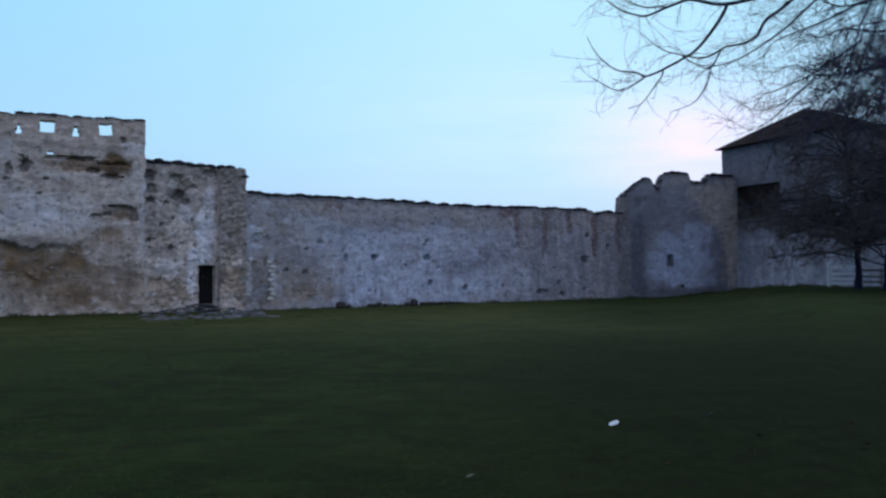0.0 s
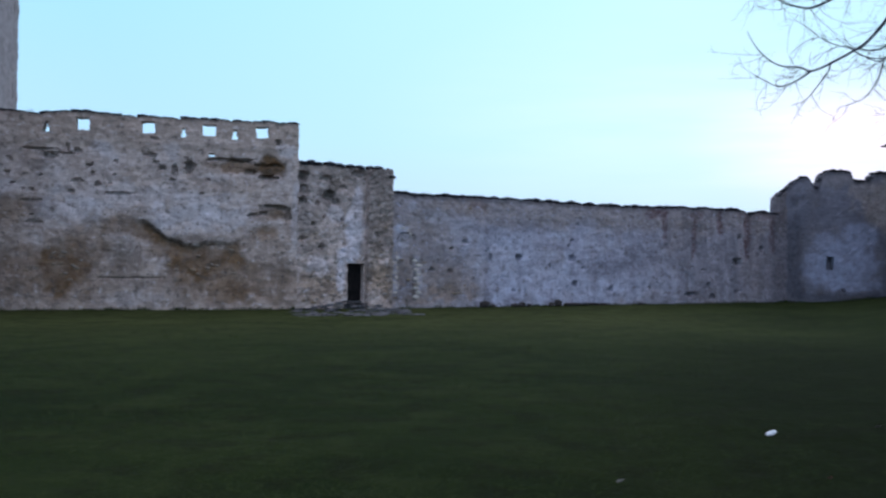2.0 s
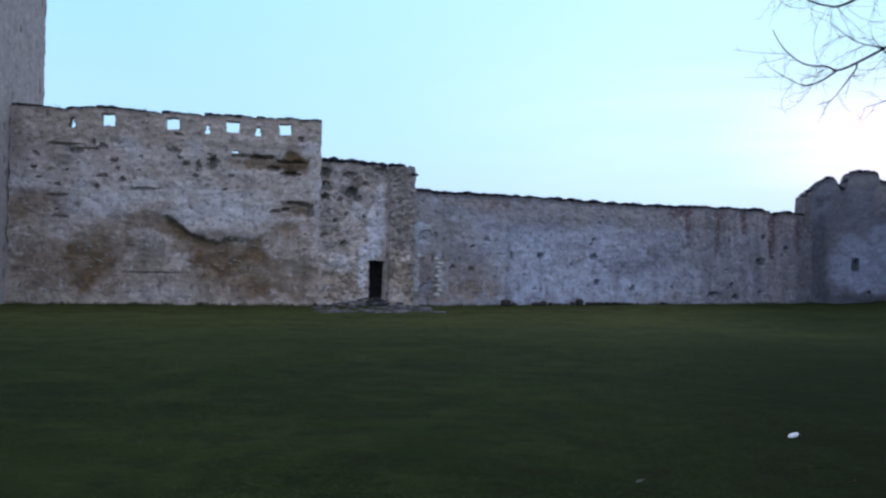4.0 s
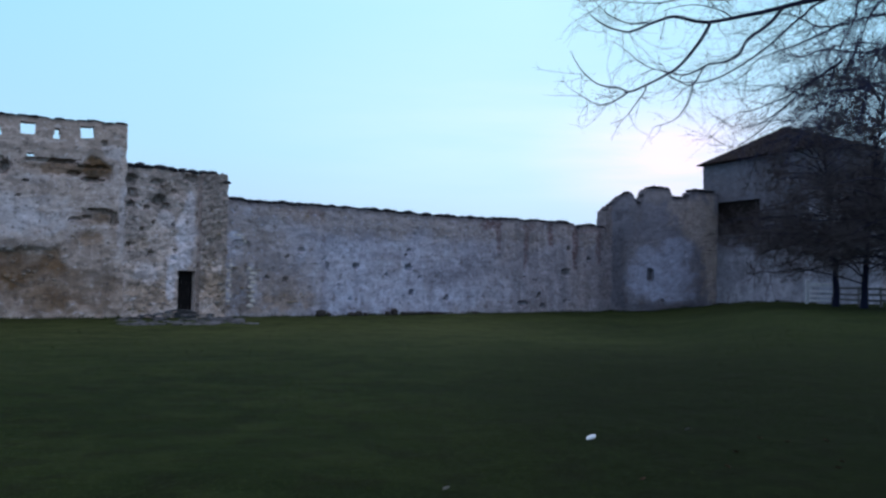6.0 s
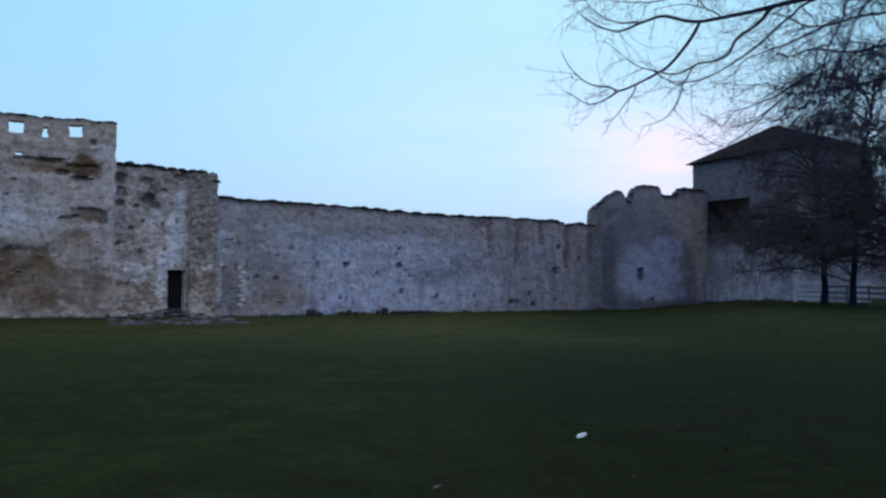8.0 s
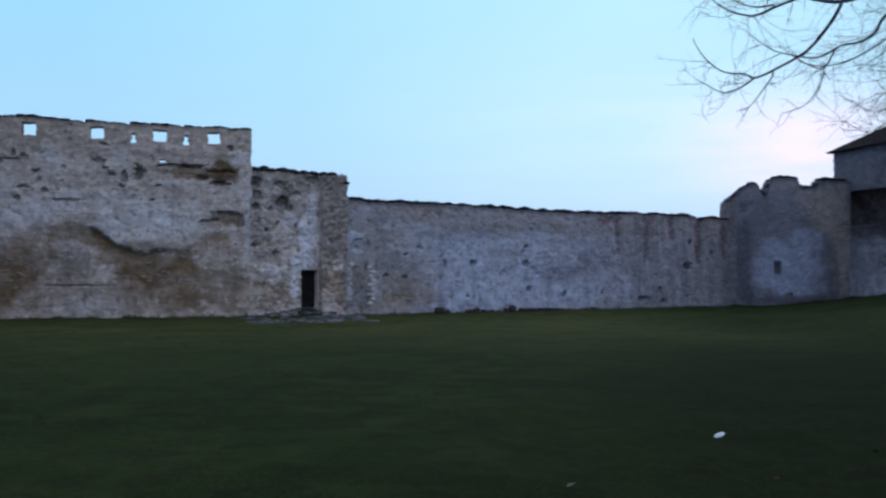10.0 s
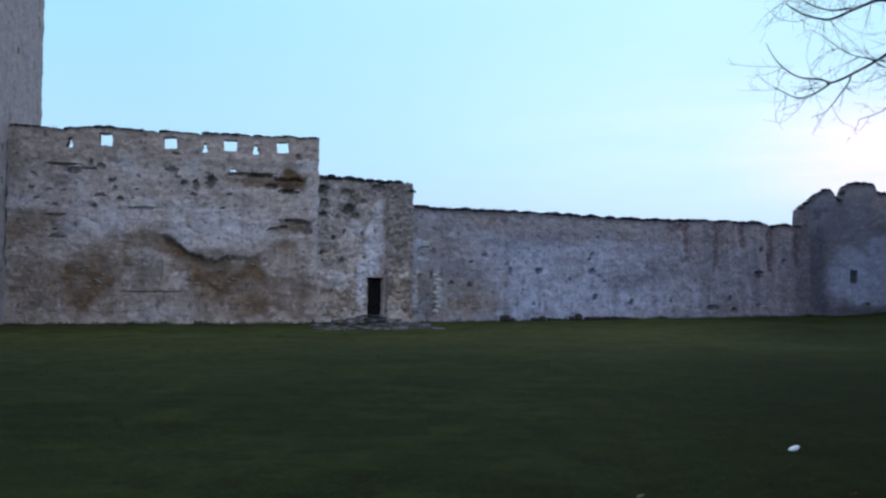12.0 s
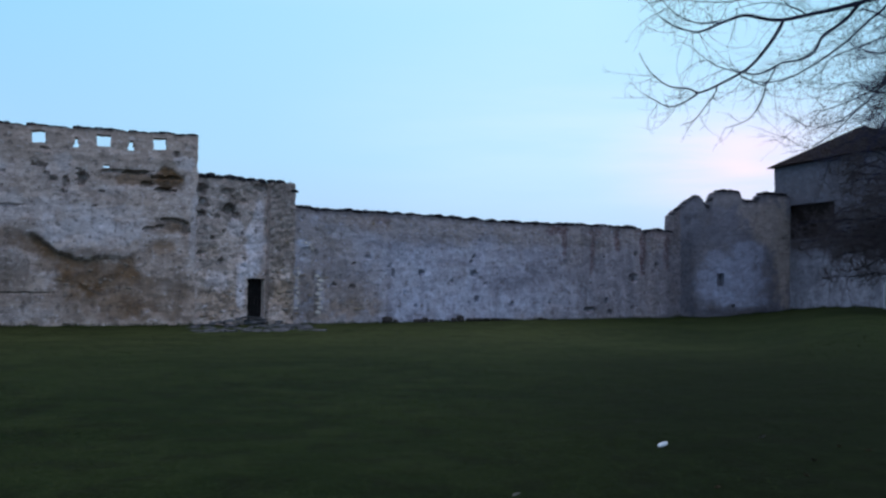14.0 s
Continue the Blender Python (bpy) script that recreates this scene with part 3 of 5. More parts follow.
# the tall narrow spot at u 3.85 paints the shadow along the pier's edge
PIER_DARK = [(4.3, 6.3, 0.8, 0.55, 0.9), (3.85, 4.2, 0.16, 2.7, 0.7), (4.8, 4.5, 0.4, 1.2, 0.6), (4.1, 5.1, 0.6, 0.65, 0.7), (3.9, 1.2, 0.25, 0.65, 0.8), (4.5, 2.7, 0.7, 0.35, 0.7), (5.05, 2.4, 0.16, 2.7, 0.6), (4.0, 3.0, 0.4, 0.45, 0.5)]
gate_dents = Dents([(0.3, 6.2, 0.3, 0.25, 0.3), (0.35, 5.5, 0.25, 0.25, 0.3), (0.3, 4.9, 0.2, 0.2, 0.3), (1.6, 6.1, 0.35, 0.16, 0.25), (1.75, 5.2, 0.35, 0.3, 0.3), (2.1, 4.85, 0.25, 0.2, 0.3), (1.35, 2.5, 0.16, 0.13, 0.25), (3.4, 6.4, 0.4, 0.2, 0.25)],
                   8, 14, (0.2, 2.6, 1.6, 6.4), (0.07, 0.16))


def gate_relief(u, z):
    pier = u > 3.78
    loss = blobs(u, z, PIER_LOSS if pier else GATE_LOSS, 0.7, 0.7)
    pale = 0.0 if pier else blobs(u, z, GATE_PALE, 0.5, 0.5)
    dark = blobs(u, z, PIER_DARK if pier else GATE_DARK, 0.7, 0.7)
    dent = gate_dents(u, z)
    off = 0.08 * rough(u * 1.1, z * 1.1, 12) + 0.05 * rough(u * 3.4, z * 4, 13) - 0.06 * loss * (1 - pale) - dent + 0.55 * pier
    if pier:
        off += 0.05 * rough(u * 4.5, z * 5.5, 16)
    # mossy top and dark marks; the dents' shade is painted in too
    moss_shade = max(smooth(-0.3, 0.0, z - gate_top(u)) * 0.9, dent * 1.6, min(1.0, dark * 1.1), 0.72 * pier * smooth(1.4, 3.4, z), 0.35 * smooth(3.6, 5.0, z) * (1 - pale))
    warm = max(0.6 * pier, 0.7 * smooth(3.5, 1.5, z + rough(u, z, 18)), 0.5)
    return off, loss * 0.7 * (1 - pale), pale * 0.95, 0.0, moss_shade, warm * (1 - pale)


gate_open = [(*DOOR, 0.62)]
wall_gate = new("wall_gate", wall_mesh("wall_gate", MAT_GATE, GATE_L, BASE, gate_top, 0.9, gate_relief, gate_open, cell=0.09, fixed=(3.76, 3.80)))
wall_gate.matrix_basis = GATE
tagged(wall_gate, "lower ruined wall block with a narrow dark doorway", "castle wall", "", "structure")
coping(wall_gate, GATE_L, gate_top, 12, 1.45)
for x, y, z, k in ((5.0, -0.30, 6.52, 0), (4.4, -0.34, 6.62, 2), (5.12, -0.36, 6.18, 3)):
    part("coping_stone", COPING[k], wall_gate, "", pose(x, y, z, 4, -6, 12) @ Matrix.Diagonal((0.75, 0.5, 0.9, 1)))


def box(bm, x0, x1, y0, y1, z0, z1, bevel=0.0):
    r = bmesh.ops.create_cube(bm, size=1)
    for v in r["verts"]:
        v.co = Vector(((x0 + x1) / 2 + v.co.x * (x1 - x0), (y0 + y1) / 2 + v.co.y * (y1 - y0), (z0 + z1) / 2 + v.co.z * (z1 - z0)))
    if bevel:
        es = list({e for v in r["verts"] for e in v.link_edges})
        bmesh.ops.bevel(bm, geom=es, offset=bevel, segments=1, affect="EDGES")


def box_mesh(name, mat, *sizes, bevel=0.0):
    bm = bmesh.new()
    box(bm, *sizes, bevel=bevel)
    return bm_mesh(name, bm, mat)


door = thing("door_1", (0, 0, 0), "closed dark plank door deep in a narrow wall opening", "door", "", "structure")
door.matrix_basis = GATE
w = (DOOR[1] - DOOR[0]) / 5
for k in range(5):
    part("plank", box_mesh("plank", MAT_DOOR, DOOR[0] + k * w + 0.008, DOOR[0] + (k + 1) * w - 0.008, 0.46, 0.50, DOOR[2], DOOR[3] - 0.02, bevel=0.006), door)
for z in (0.0, 1.1):
    part("batten", box_mesh("batten", MAT_DOOR, DOOR[0] + 0.05, DOOR[1] - 0.05, 0.43, 0.46, z, z + 0.14, bevel=0.006), door)

# ---------------------------------------------------------------- long middle wall
MID, MID_L = wall_frame((-10.4, 48.9), (14.3, 68.5))


def mid_top(u):
    z = 5.37 + 0.05 * rough(u * 1.1, 7, 1) + 0.12 * math.exp(-(u / 0.7) ** 2)
    z += 0.07 * math.sin(u * 0.33) - 0.06 * smooth(9, 4, u)
    if 20.5 < u < 29.8:
        z += 0.07 * abs(math.sin((u - 22.3) * 1.22)) - 0.03
    z -= 0.26 * math.exp(-((u - 27.45) / 0.22) ** 2)
    if u > 30.45:
        z += 1.3 + 0.5 * smooth(30.5, 31.3, u)
    return z


MID_PALE = [(0.3, 3.5, 0.45, 0.16, 1), (0.0, 1.2, 0.17, 1.2, 0.7), (1.4, 0.7, 0.3, 0.8, 1), (0.3, 2.7, 0.7, 0.8, 0.4), (1.3, 1.8, 0.2, 0.3, 0.8), (1.0, 4.8, 0.3, 0.25, 0.4), (9.1, 1.2, 3.7, 1.85, 0.7),
            (12.7, 0.2, 2.6, 0.95, 0.8), (7.1, 2.5, 2.35, 1.15, 0.6), (13.3, 3.3, 2.2, 1.0, 0.4), (16.9, 0.2, 1.8, 0.9, 0.6), (19.7, 0.5, 1.9, 0.8, 0.45), (4.1, 3.8, 0.9, 0.95, 0.3), (2.6, 4.3, 0.7, 0.5, 0.3)]
MID_LOSS = [(3.0, -0.1, 1.45, 0.5, 0.8), (4.1, 0.2, 1.35, 0.45, 0.6), (1.2, -0.4, 1.6, 0.25, 0.6), (4.4, 4.9, 1.5, 0.45, 0.4), (1.0, 1.2, 1.05, 0.9, 0.4), (2.3, 1.0, 0.9, 0.6, 0.3), (3.7, 0.7, 1.1, 0.8, 0.4)]
# the spots past u 26 also put the dimmer far end into the colour
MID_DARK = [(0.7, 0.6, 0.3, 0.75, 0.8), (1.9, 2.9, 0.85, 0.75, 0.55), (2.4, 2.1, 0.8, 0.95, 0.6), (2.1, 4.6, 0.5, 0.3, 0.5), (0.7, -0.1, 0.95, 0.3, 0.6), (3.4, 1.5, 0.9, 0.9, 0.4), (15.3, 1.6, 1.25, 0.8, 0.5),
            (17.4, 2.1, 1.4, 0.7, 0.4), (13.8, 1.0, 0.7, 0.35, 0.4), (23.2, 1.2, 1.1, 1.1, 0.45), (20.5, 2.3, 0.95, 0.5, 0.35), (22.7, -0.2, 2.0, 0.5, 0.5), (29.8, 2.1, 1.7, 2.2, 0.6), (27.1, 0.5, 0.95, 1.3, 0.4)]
MID_DARK_MORE = [(29.0, -0.3, 2.8, 0.45, 0.4), (19.5, 2.9, 0.45, 0.45, 0.8), (24.8, 2.8, 0.5, 0.75, 0.5), (28.5, 4.4, 1.2, 0.7, 0.4), (4.1, 4.4, 0.75, 0.25, 0.4), (5.8, 3.6, 0.9, 0.25, 0.45), (9.1, 4.0, 1.6, 0.33, 0.35), (13.3, 4.3, 1.75, 0.35, 0.35)]
MID_BRICK = [(18.9, 5.1, 0.85, 0.43, 0.9), (19.6, 4.2, 0.2, 1.5, 0.75), (22.2, 3.9, 0.22, 1.55, 0.85), (24.6, 4.6, 0.24, 1.0, 1), (27.15, 4.0, 0.3, 1.8, 1), (29.7, 4.0, 0.28, 1.35, 0.8), (22.2, 5.0, 0.7, 0.3, 0.6), (5.4, 5.0, 0.55, 0.25, 0.5), (28.5, 5.2, 2.2, 0.3, 0.5)]
mid_dents = Dents([(8.13, 2.03, 0.20, 0.18, 0.4), (12.04, 2.07, 0.28, 0.17, 0.3), (12.26, 0.53, 0.2, 0.17, 0.3), (15.11, 0.17, 0.2, 0.2, 0.3), (26.18, 1.95, 0.45, 0.28, 0.4), (21.95, -0.24, 0.5, 0.18, 0.3), (23.5, 0.35, 0.22, 0.2, 0.3),
                   (23.85, -0.4, 0.3, 0.16, 0.3), (6.17, 2.01, 0.14, 0.24, 0.2), (12.04, 3.1, 0.17, 0.13, 0.2), (28.6, 2.9, 0.2, 0.25, 0.25), (26.4, 3.7, 0.16, 0.22, 0.25)],
                  9, 22, (1.0, 29.5, -0.4, 4.2), (0.06, 0.12))


def mid_relief(u, z):
    loss, pale = blobs(u, z, MID_LOSS, 0.9, 0.6), blobs(u, z, MID_PALE, 0.9, 0.7)
    dark = max(blobs(u, z, MID_DARK, 0.9, 0.7), blobs(u, z, MID_DARK_MORE, 0.9, 0.7))
    brick, dent = blobs(u, z, MID_BRICK, 0.55, 0.6), mid_dents(u, z)
    off = 0.06 * rough(u * 0.7, z * 0.7, 22) + 0.025 * rough(u * 3.4, z * 4, 23) + 0.008 * rough(u * 0.8, z * 5, 24) - 0.04 * loss - 0.05 * brick - dent
    off -= 0.10 * smooth(0.62, 0.5, abs(u - 0.7)) * (z < 2.75 + math.sqrt(max(0.0, 0.36 - (u - 0.7) ** 2)))
    # streaks, and the far half's dimmer light painted as a general darkening
    dim_runs = (0.22 + 0.6 * smooth(-0.25, 0.35, rough(u * 1.1, z * 0.15, 77))) * smooth(14, 24, u) * 0.7
    # dents and the corner at the far end are darkened as painted shade
    moss_shade = max(smooth(-0.28, -0.04, z - mid_top(u)) * 0.9, dark * (0.7 + 0.3 * smooth(10, 14, u)), dent * 1.6, dim_runs, 0.9 * smooth(29.0, 30.0, u))
    warm = max(0.9 * smooth(3.2, 4.4, z + 0.5 * rough(u * 0.5, z * 0.5, 25)), 0.95 * smooth(7, 2.5, u), 0.45 * smooth(15, 22, u))
    return off, loss * 0.85, pale * 0.85 * (1 - loss * 0.6), min(1.0, 1.15 * brick), moss_shade, warm


# the wall's foot end runs on behind the gate block's pier
MID_IN = 0.5
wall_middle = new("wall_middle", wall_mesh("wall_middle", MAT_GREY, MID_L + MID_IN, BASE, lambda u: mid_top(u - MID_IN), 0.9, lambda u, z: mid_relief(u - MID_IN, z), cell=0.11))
wall_middle.matrix_basis = MID @ pose(-MID_IN, 0, 0)
tagged(wall_middle, "long grey curtain wall with patched plaster and brick streaks", "castle wall", "", "structure")
coping(wall_middle, MID_L + MID_IN, lambda u: mid_top(u - MID_IN), 13, 1.15)

# ---------------------------------------------------------------- bastion beside the roofed tower
BAST, BAST_L = wall_frame((14.0, 68.3), (23.15, 71.8))
BAST_PALE = [(4.3, 1.9, 2.8, 1.75, 1), (5.7, 4.0, 1.6, 0.9, 0.8), (3.1, 3.4, 1.1, 0.7, 0.6), (5.2, 0.4, 1.9, 0.5, 0.8)]
BAST_LOSS = [(9.2, 4.2, 1.0, 4.5, 1), (5.9, 7.2, 1.3, 1.05, 0.6), (7.8, 6.2, 2.0, 2.0, 0.8), (4.0, 8.0, 1.6, 0.6, 0.3)]
# the first tall spot is the corner's shade, painted beside the long wall
BAST_STAIN_SHADE = [(0.5, 2.2, 0.75, 4.2, 1.15), (5.9, 5.0, 1.05, 0.55, 0.5), (4.2, -0.5, 5.7, 0.4, 0.9), (8.1, 1.5, 0.55, 2.0, 0.5), (0.5, 4.4, 1.2, 1.7, 0.6), (2.3, 5.7, 1.8, 1.3, 0.4)]


def bastion_top(u):
    z = 6.75 + 1.2 * smooth(-0.7, 1.2, u)
    z += 0.55 * smooth(2.55, 2.95, u) - 0.65 * smooth(4.95, 5.25, u) + 0.62 * smooth(6.5, 7.0, u)
    z -= 0.75 * math.exp(-((u - 2.25) / 0.33) ** 4)
    return z + 0.10 * math.exp(-((u - 1.5) / 0.4) ** 2) + 0.05 * rough(u * 2, 5, 2)


def bastion_relief(u, z):
    pale, dark_spots, loss = blobs(u, z, BAST_PALE, 0.3, 0.5), blobs(u, z, BAST_STAIN_SHADE, 0.6, 0.6), blobs(u, z, BAST_LOSS, 0.6, 0.7)
    off = 0.05 * rough(u * 0.8, z * 0.8, 32) + 0.03 * rough(u * 4, z * 5, 33) - 0.05 * loss
    moss_shade = max(smooth(-0.34, -0.06, z - bastion_top(u)) * 0.9, dark_spots * 0.8)
    return off, loss * 0.85 * (1 - pale), pale, 0.0, moss_shade * (1 - 0.8 * pale), 0.1


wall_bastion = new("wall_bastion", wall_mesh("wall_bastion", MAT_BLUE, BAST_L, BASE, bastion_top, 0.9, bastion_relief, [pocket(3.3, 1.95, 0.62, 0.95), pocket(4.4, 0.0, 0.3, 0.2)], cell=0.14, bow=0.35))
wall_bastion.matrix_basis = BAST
tagged(wall_bastion, "rounded bastion wall with broken battlements and a blocked slit", "castle wall", "", "structure")
coping(wall_bastion, BAST_L, bastion_top, 14, 1.35, 0.35)

# ---------------------------------------------------------------- tall keep beside the high wall
KEEP_D = Vector((-0.397, 0.918, 0))          # away from the camera, square to the high wall
keep_near = Vector((-28.9, 40.0, 0)) - KEEP_D * 7.0
KEEP_W, KEEP_LEN, KEEP_H = 10.0, 14.9, 21.0
keep = thing("stone_keep", (keep_near.x, keep_near.y, -0.84), "tall plain plastered stone keep rising past the high wall", "tower")
keep.matrix_basis = pose(keep_near.x, keep_near.y, -0.84, 0, 0, math.degrees(math.atan2(KEEP_D.y, KEEP_D.x)))


def keep_relief(u, z):
    loss = blobs(u, z, [(7.5, 5.5, 0.6, 3.5), (8.0, 2.5, 0.7, 1.5)], 0.6)
    return 0.05 * rough(u * 0.8, z * 0.8, 42) + 0.03 * rough(u * 4, z * 4, 43) - 0.06 * loss, loss * 0.5, 0.15, 0.0, 0.0, 0.4


def keep_top(u):
    return KEEP_H + 0.05 * rough(u, 8, 2)


def plain_relief(u, z):
    return 0.05 * rough(u * 0.8, z * 0.8, 52) + 0.02 * rough(u * 3, z * 3, 53), 0.1, 0.1, 0.0, 0.0, 0.4


keep_holes = [pocket(u, z, 0.35, 0.35) for u, z in ((5.9, 8.5), (5.9, 6.9), (6.4, 6.35), (6.45, 2.65), (6.35, 1.5), (8.8, 13.85), (14.4, 12.9), (12.0, 9.9))]
part("wall", wall_mesh("wall", MAT_KEEP, KEEP_LEN, -0.8, keep_top, 1.2, keep_relief, keep_holes, cell=0.2), keep)
part("wall", wall_mesh("wall", MAT_KEEP, KEEP_W, -0.8, keep_top, 1.2, plain_relief, cell=0.5), keep, "", pose(KEEP_LEN, 0, 0, 0, 0, 90))
part("wall", wall_mesh("wall", MAT_KEEP, KEEP_W, -0.8, keep_top, 1.2, plain_relief, cell=0.5), keep, "", pose(0, KEEP_W, 0, 0, 0, -90))
part("wall", wall_mesh("wall", MAT_KEEP, KEEP_LEN, -0.8, keep_top, 1.2, plain_relief, cell=0.5), keep, "", pose(KEEP_LEN, KEEP_W, 0, 0, 0, 180))
part("roof", box_mesh("roof", MAT_KEEP, 0.4, KEEP_LEN - 0.4, 0.4, KEEP_W - 0.4, KEEP_H - 1.2, KEEP_H - 0.9), keep)

# ---------------------------------------------------------------- tower with the tiled roof
TA, TB = (22.5, 73.6), (26.7, 61.4)
TOWER, TOWER_L = wall_frame(TA, TB)
TOWER_W, EAVE, APEX = 5.6, 10.9, 13.35
tower = thing("roofed_tower", (*TA, 0), "square plastered tower under a low hipped tile roof", "tower")
tower.matrix_basis = TOWER


def tower_top(u):
    return EAVE


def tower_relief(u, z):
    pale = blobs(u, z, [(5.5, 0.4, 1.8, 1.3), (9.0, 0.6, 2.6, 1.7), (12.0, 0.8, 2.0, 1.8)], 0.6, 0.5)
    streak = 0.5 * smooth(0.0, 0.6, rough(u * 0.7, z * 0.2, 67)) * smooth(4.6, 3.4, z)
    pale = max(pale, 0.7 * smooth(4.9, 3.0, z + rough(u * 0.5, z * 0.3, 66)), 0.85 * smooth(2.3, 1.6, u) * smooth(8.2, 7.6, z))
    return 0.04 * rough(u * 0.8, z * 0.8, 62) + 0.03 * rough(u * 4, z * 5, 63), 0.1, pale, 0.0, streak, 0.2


LOFT = (1.6, 6.9, 5.15, 7.75)
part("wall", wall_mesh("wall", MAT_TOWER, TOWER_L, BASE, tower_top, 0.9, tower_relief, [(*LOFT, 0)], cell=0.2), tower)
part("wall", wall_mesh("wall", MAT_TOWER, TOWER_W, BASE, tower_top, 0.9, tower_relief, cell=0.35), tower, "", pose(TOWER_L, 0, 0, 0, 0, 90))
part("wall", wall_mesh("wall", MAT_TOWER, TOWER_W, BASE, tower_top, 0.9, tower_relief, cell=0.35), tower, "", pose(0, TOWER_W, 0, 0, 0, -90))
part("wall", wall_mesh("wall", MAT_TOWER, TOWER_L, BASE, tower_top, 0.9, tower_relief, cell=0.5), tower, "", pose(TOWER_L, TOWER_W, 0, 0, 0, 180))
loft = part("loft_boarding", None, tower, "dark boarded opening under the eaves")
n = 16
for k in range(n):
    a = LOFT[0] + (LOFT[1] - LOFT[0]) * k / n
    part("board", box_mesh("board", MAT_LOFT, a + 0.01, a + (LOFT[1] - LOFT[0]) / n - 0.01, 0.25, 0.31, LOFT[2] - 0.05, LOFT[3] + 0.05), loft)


def hip_roof():
    o, e = 0.4, EAVE - 0.05
    corner = [Vector((-o, -o, e)), Vector((TOWER_L + o, -o, e)), Vector((TOWER_L + o, TOWER_W + o, e)), Vector((-o, TOWER_W + o, e))]
    tip = Vector((TOWER_L / 2, TOWER_W / 2, APEX))
    verts, faces = [], []
    rows = 22
    for s in range(4):
        a, b = corner[s], corner[(s + 1) % 4]
        nrm = (b - a).cross(tip - a).normalized()
        for r in range(rows):
            t0, t1 = r / rows, min(1.0, (r + 1.35) / rows)
            l0, l1, r0, r1 = a.lerp(tip, t0), a.lerp(tip, t1), b.lerp(tip, t0), b.lerp(tip, t1)
            n = max(1, round((r0 - l0).length / 0.45))
            for k in range(n):
                g = 0.03 / max(0.4, (r0 - l0).length)
                p, q = k / n + g, (k + 1) / n - g
                lift = 0.07 + random.uniform(0, 0.03)
                c = len(verts)
                verts += [l0.lerp(r0, p) + nrm * lift, l0.lerp(r0, q) + nrm * lift, l1.lerp(r1, q) + nrm * 0.03, l1.lerp(r1, p) + nrm * 0.03]
                verts += [l0.lerp(r0, p), l0.lerp(r0, q)]
                faces += [(c, c + 1, c + 2, c + 3), (c + 4, c + 5, c + 1, c)]
    base = len(verts)
    verts += corner + [tip]
    faces += [(base + s, base + (s + 1) % 4, base + 4) for s in range(4)] + [(base + 3, base + 2, base + 1, base)]
    return mesh_of("roof", verts, faces, MAT_ROOF)


part("roof", hip_roof(), tower, "dark red tiled hip roof")

# pale wall beyond the trees and the plain wall that closes the yard behind the camera
FAR, FAR_L = wall_frame((31.5, 72.0), (56.0, 62.0))


def far_top(u):
    return 4.6 + 0.1 * rough(u * 0.6, 4, 4)


def far_relief(u, z):
    return 0.05 * rough(u * 0.7, z * 0.7, 72), 0.1, max(0.95 * smooth(5.5, 3.0, u), 0.1 + 0.4 * rough(u * 0.4, z * 0.4, 73)), 0.0, 0.55 * smooth(3.5, 6.0, u), 0.5 * smooth(3.5, 6.0, u)


wall_far = new("wall_far", wall_mesh("wall_far", MAT_GREY, FAR_L, BASE, far_top, 0.8, far_relief, cell=0.3))
wall_far.matrix_basis = FAR
tagged(wall_far, "pale plastered yard wall behind the trees and fence", "castle wall", "", "structure")

# ---------------------------------------------------------------- stones showing in the walls
STONES = [lump("stone", (0.34, 0.16, 0.20), MAT_STONE, 20 + s) for s in range(6)]


def wall_stones(wall, spots, count, seed, keep_out=(), off=0.0):
    rnd = random.Random(seed)
    made = 0
    while made < count:
        cu, cz, ru, rz = rnd.choice(spots)[:4]
        a, q = rnd.uniform(0, 2 * math.pi), math.sqrt(rnd.random())
        u, z = cu + math.cos(a) * q * ru, max(-0.7, cz + math.sin(a) * q * rz)
        if any(o[0] - 0.25 < u < o[1] + 0.25 and o[2] - 0.2 < z < o[3] + 0.2 for o in keep_out) or u < 0.3:
            continue
        s = rnd.uniform(0.55, 1.15)
        m = pose(u, rnd.uniform(0.02, 0.07) - off, z - 0.08, rnd.uniform(-8, 8), rnd.uniform(-12, 12), rnd.uniform(-10, 10))
        part("stone", STONES[rnd.randrange(6)], wall, "", m @ Matrix.Diagonal((s * rnd.uniform(0.8, 1.3), 0.9, s, 1)))
        made += 1


# ---------------------------------------------------------------- paving before the door, rubble along the wall
step = thing("stone_apron", (0, 0, 0), "worn grey stones and slabs laid before the doorway", "paving")
step.matrix_basis = GATE


def apron_rise(u, y):
    """Height of the low heap of stones over the grass, from the doorway down into the yard."""
    return 0.40 * math.exp(-((u - 2.9) / 1.8) ** 2) * smooth(-3.2, -0.2, y)


rnd = random.Random(5)
for k in range(190):
    y = -0.15 - 6.3 * rnd.random() ** 1.1
    u = rnd.uniform(-0.4 + 0.16 * y, 5.9 + 0.22 * y)
    if u > 3.5 and y > -0.75:
        continue
    w = rnd.uniform(0.35, 0.95)
    p = GATE @ Vector((u, y, 0))
    part("slab", lump("slab", (w, w * rnd.uniform(0.55, 0.9), rnd.uniform(0.08, 0.16)), MAT_PAVING, 50 + k), step, "", pose(u, y, ground_z(p.x, p.y) - 0.05 + apron_rise(u, y), rnd.uniform(-5, 5), rnd.uniform(-5, 5), rnd.uniform(0, 180)))
part("threshold", box_mesh("threshold", MAT_PAVING, DOOR[0] - 0.15, DOOR[1] + 0.05, -0.25, 0.6, -0.95, DOOR[2] - 0.005, bevel=0.03), step, "worn stone threshold")

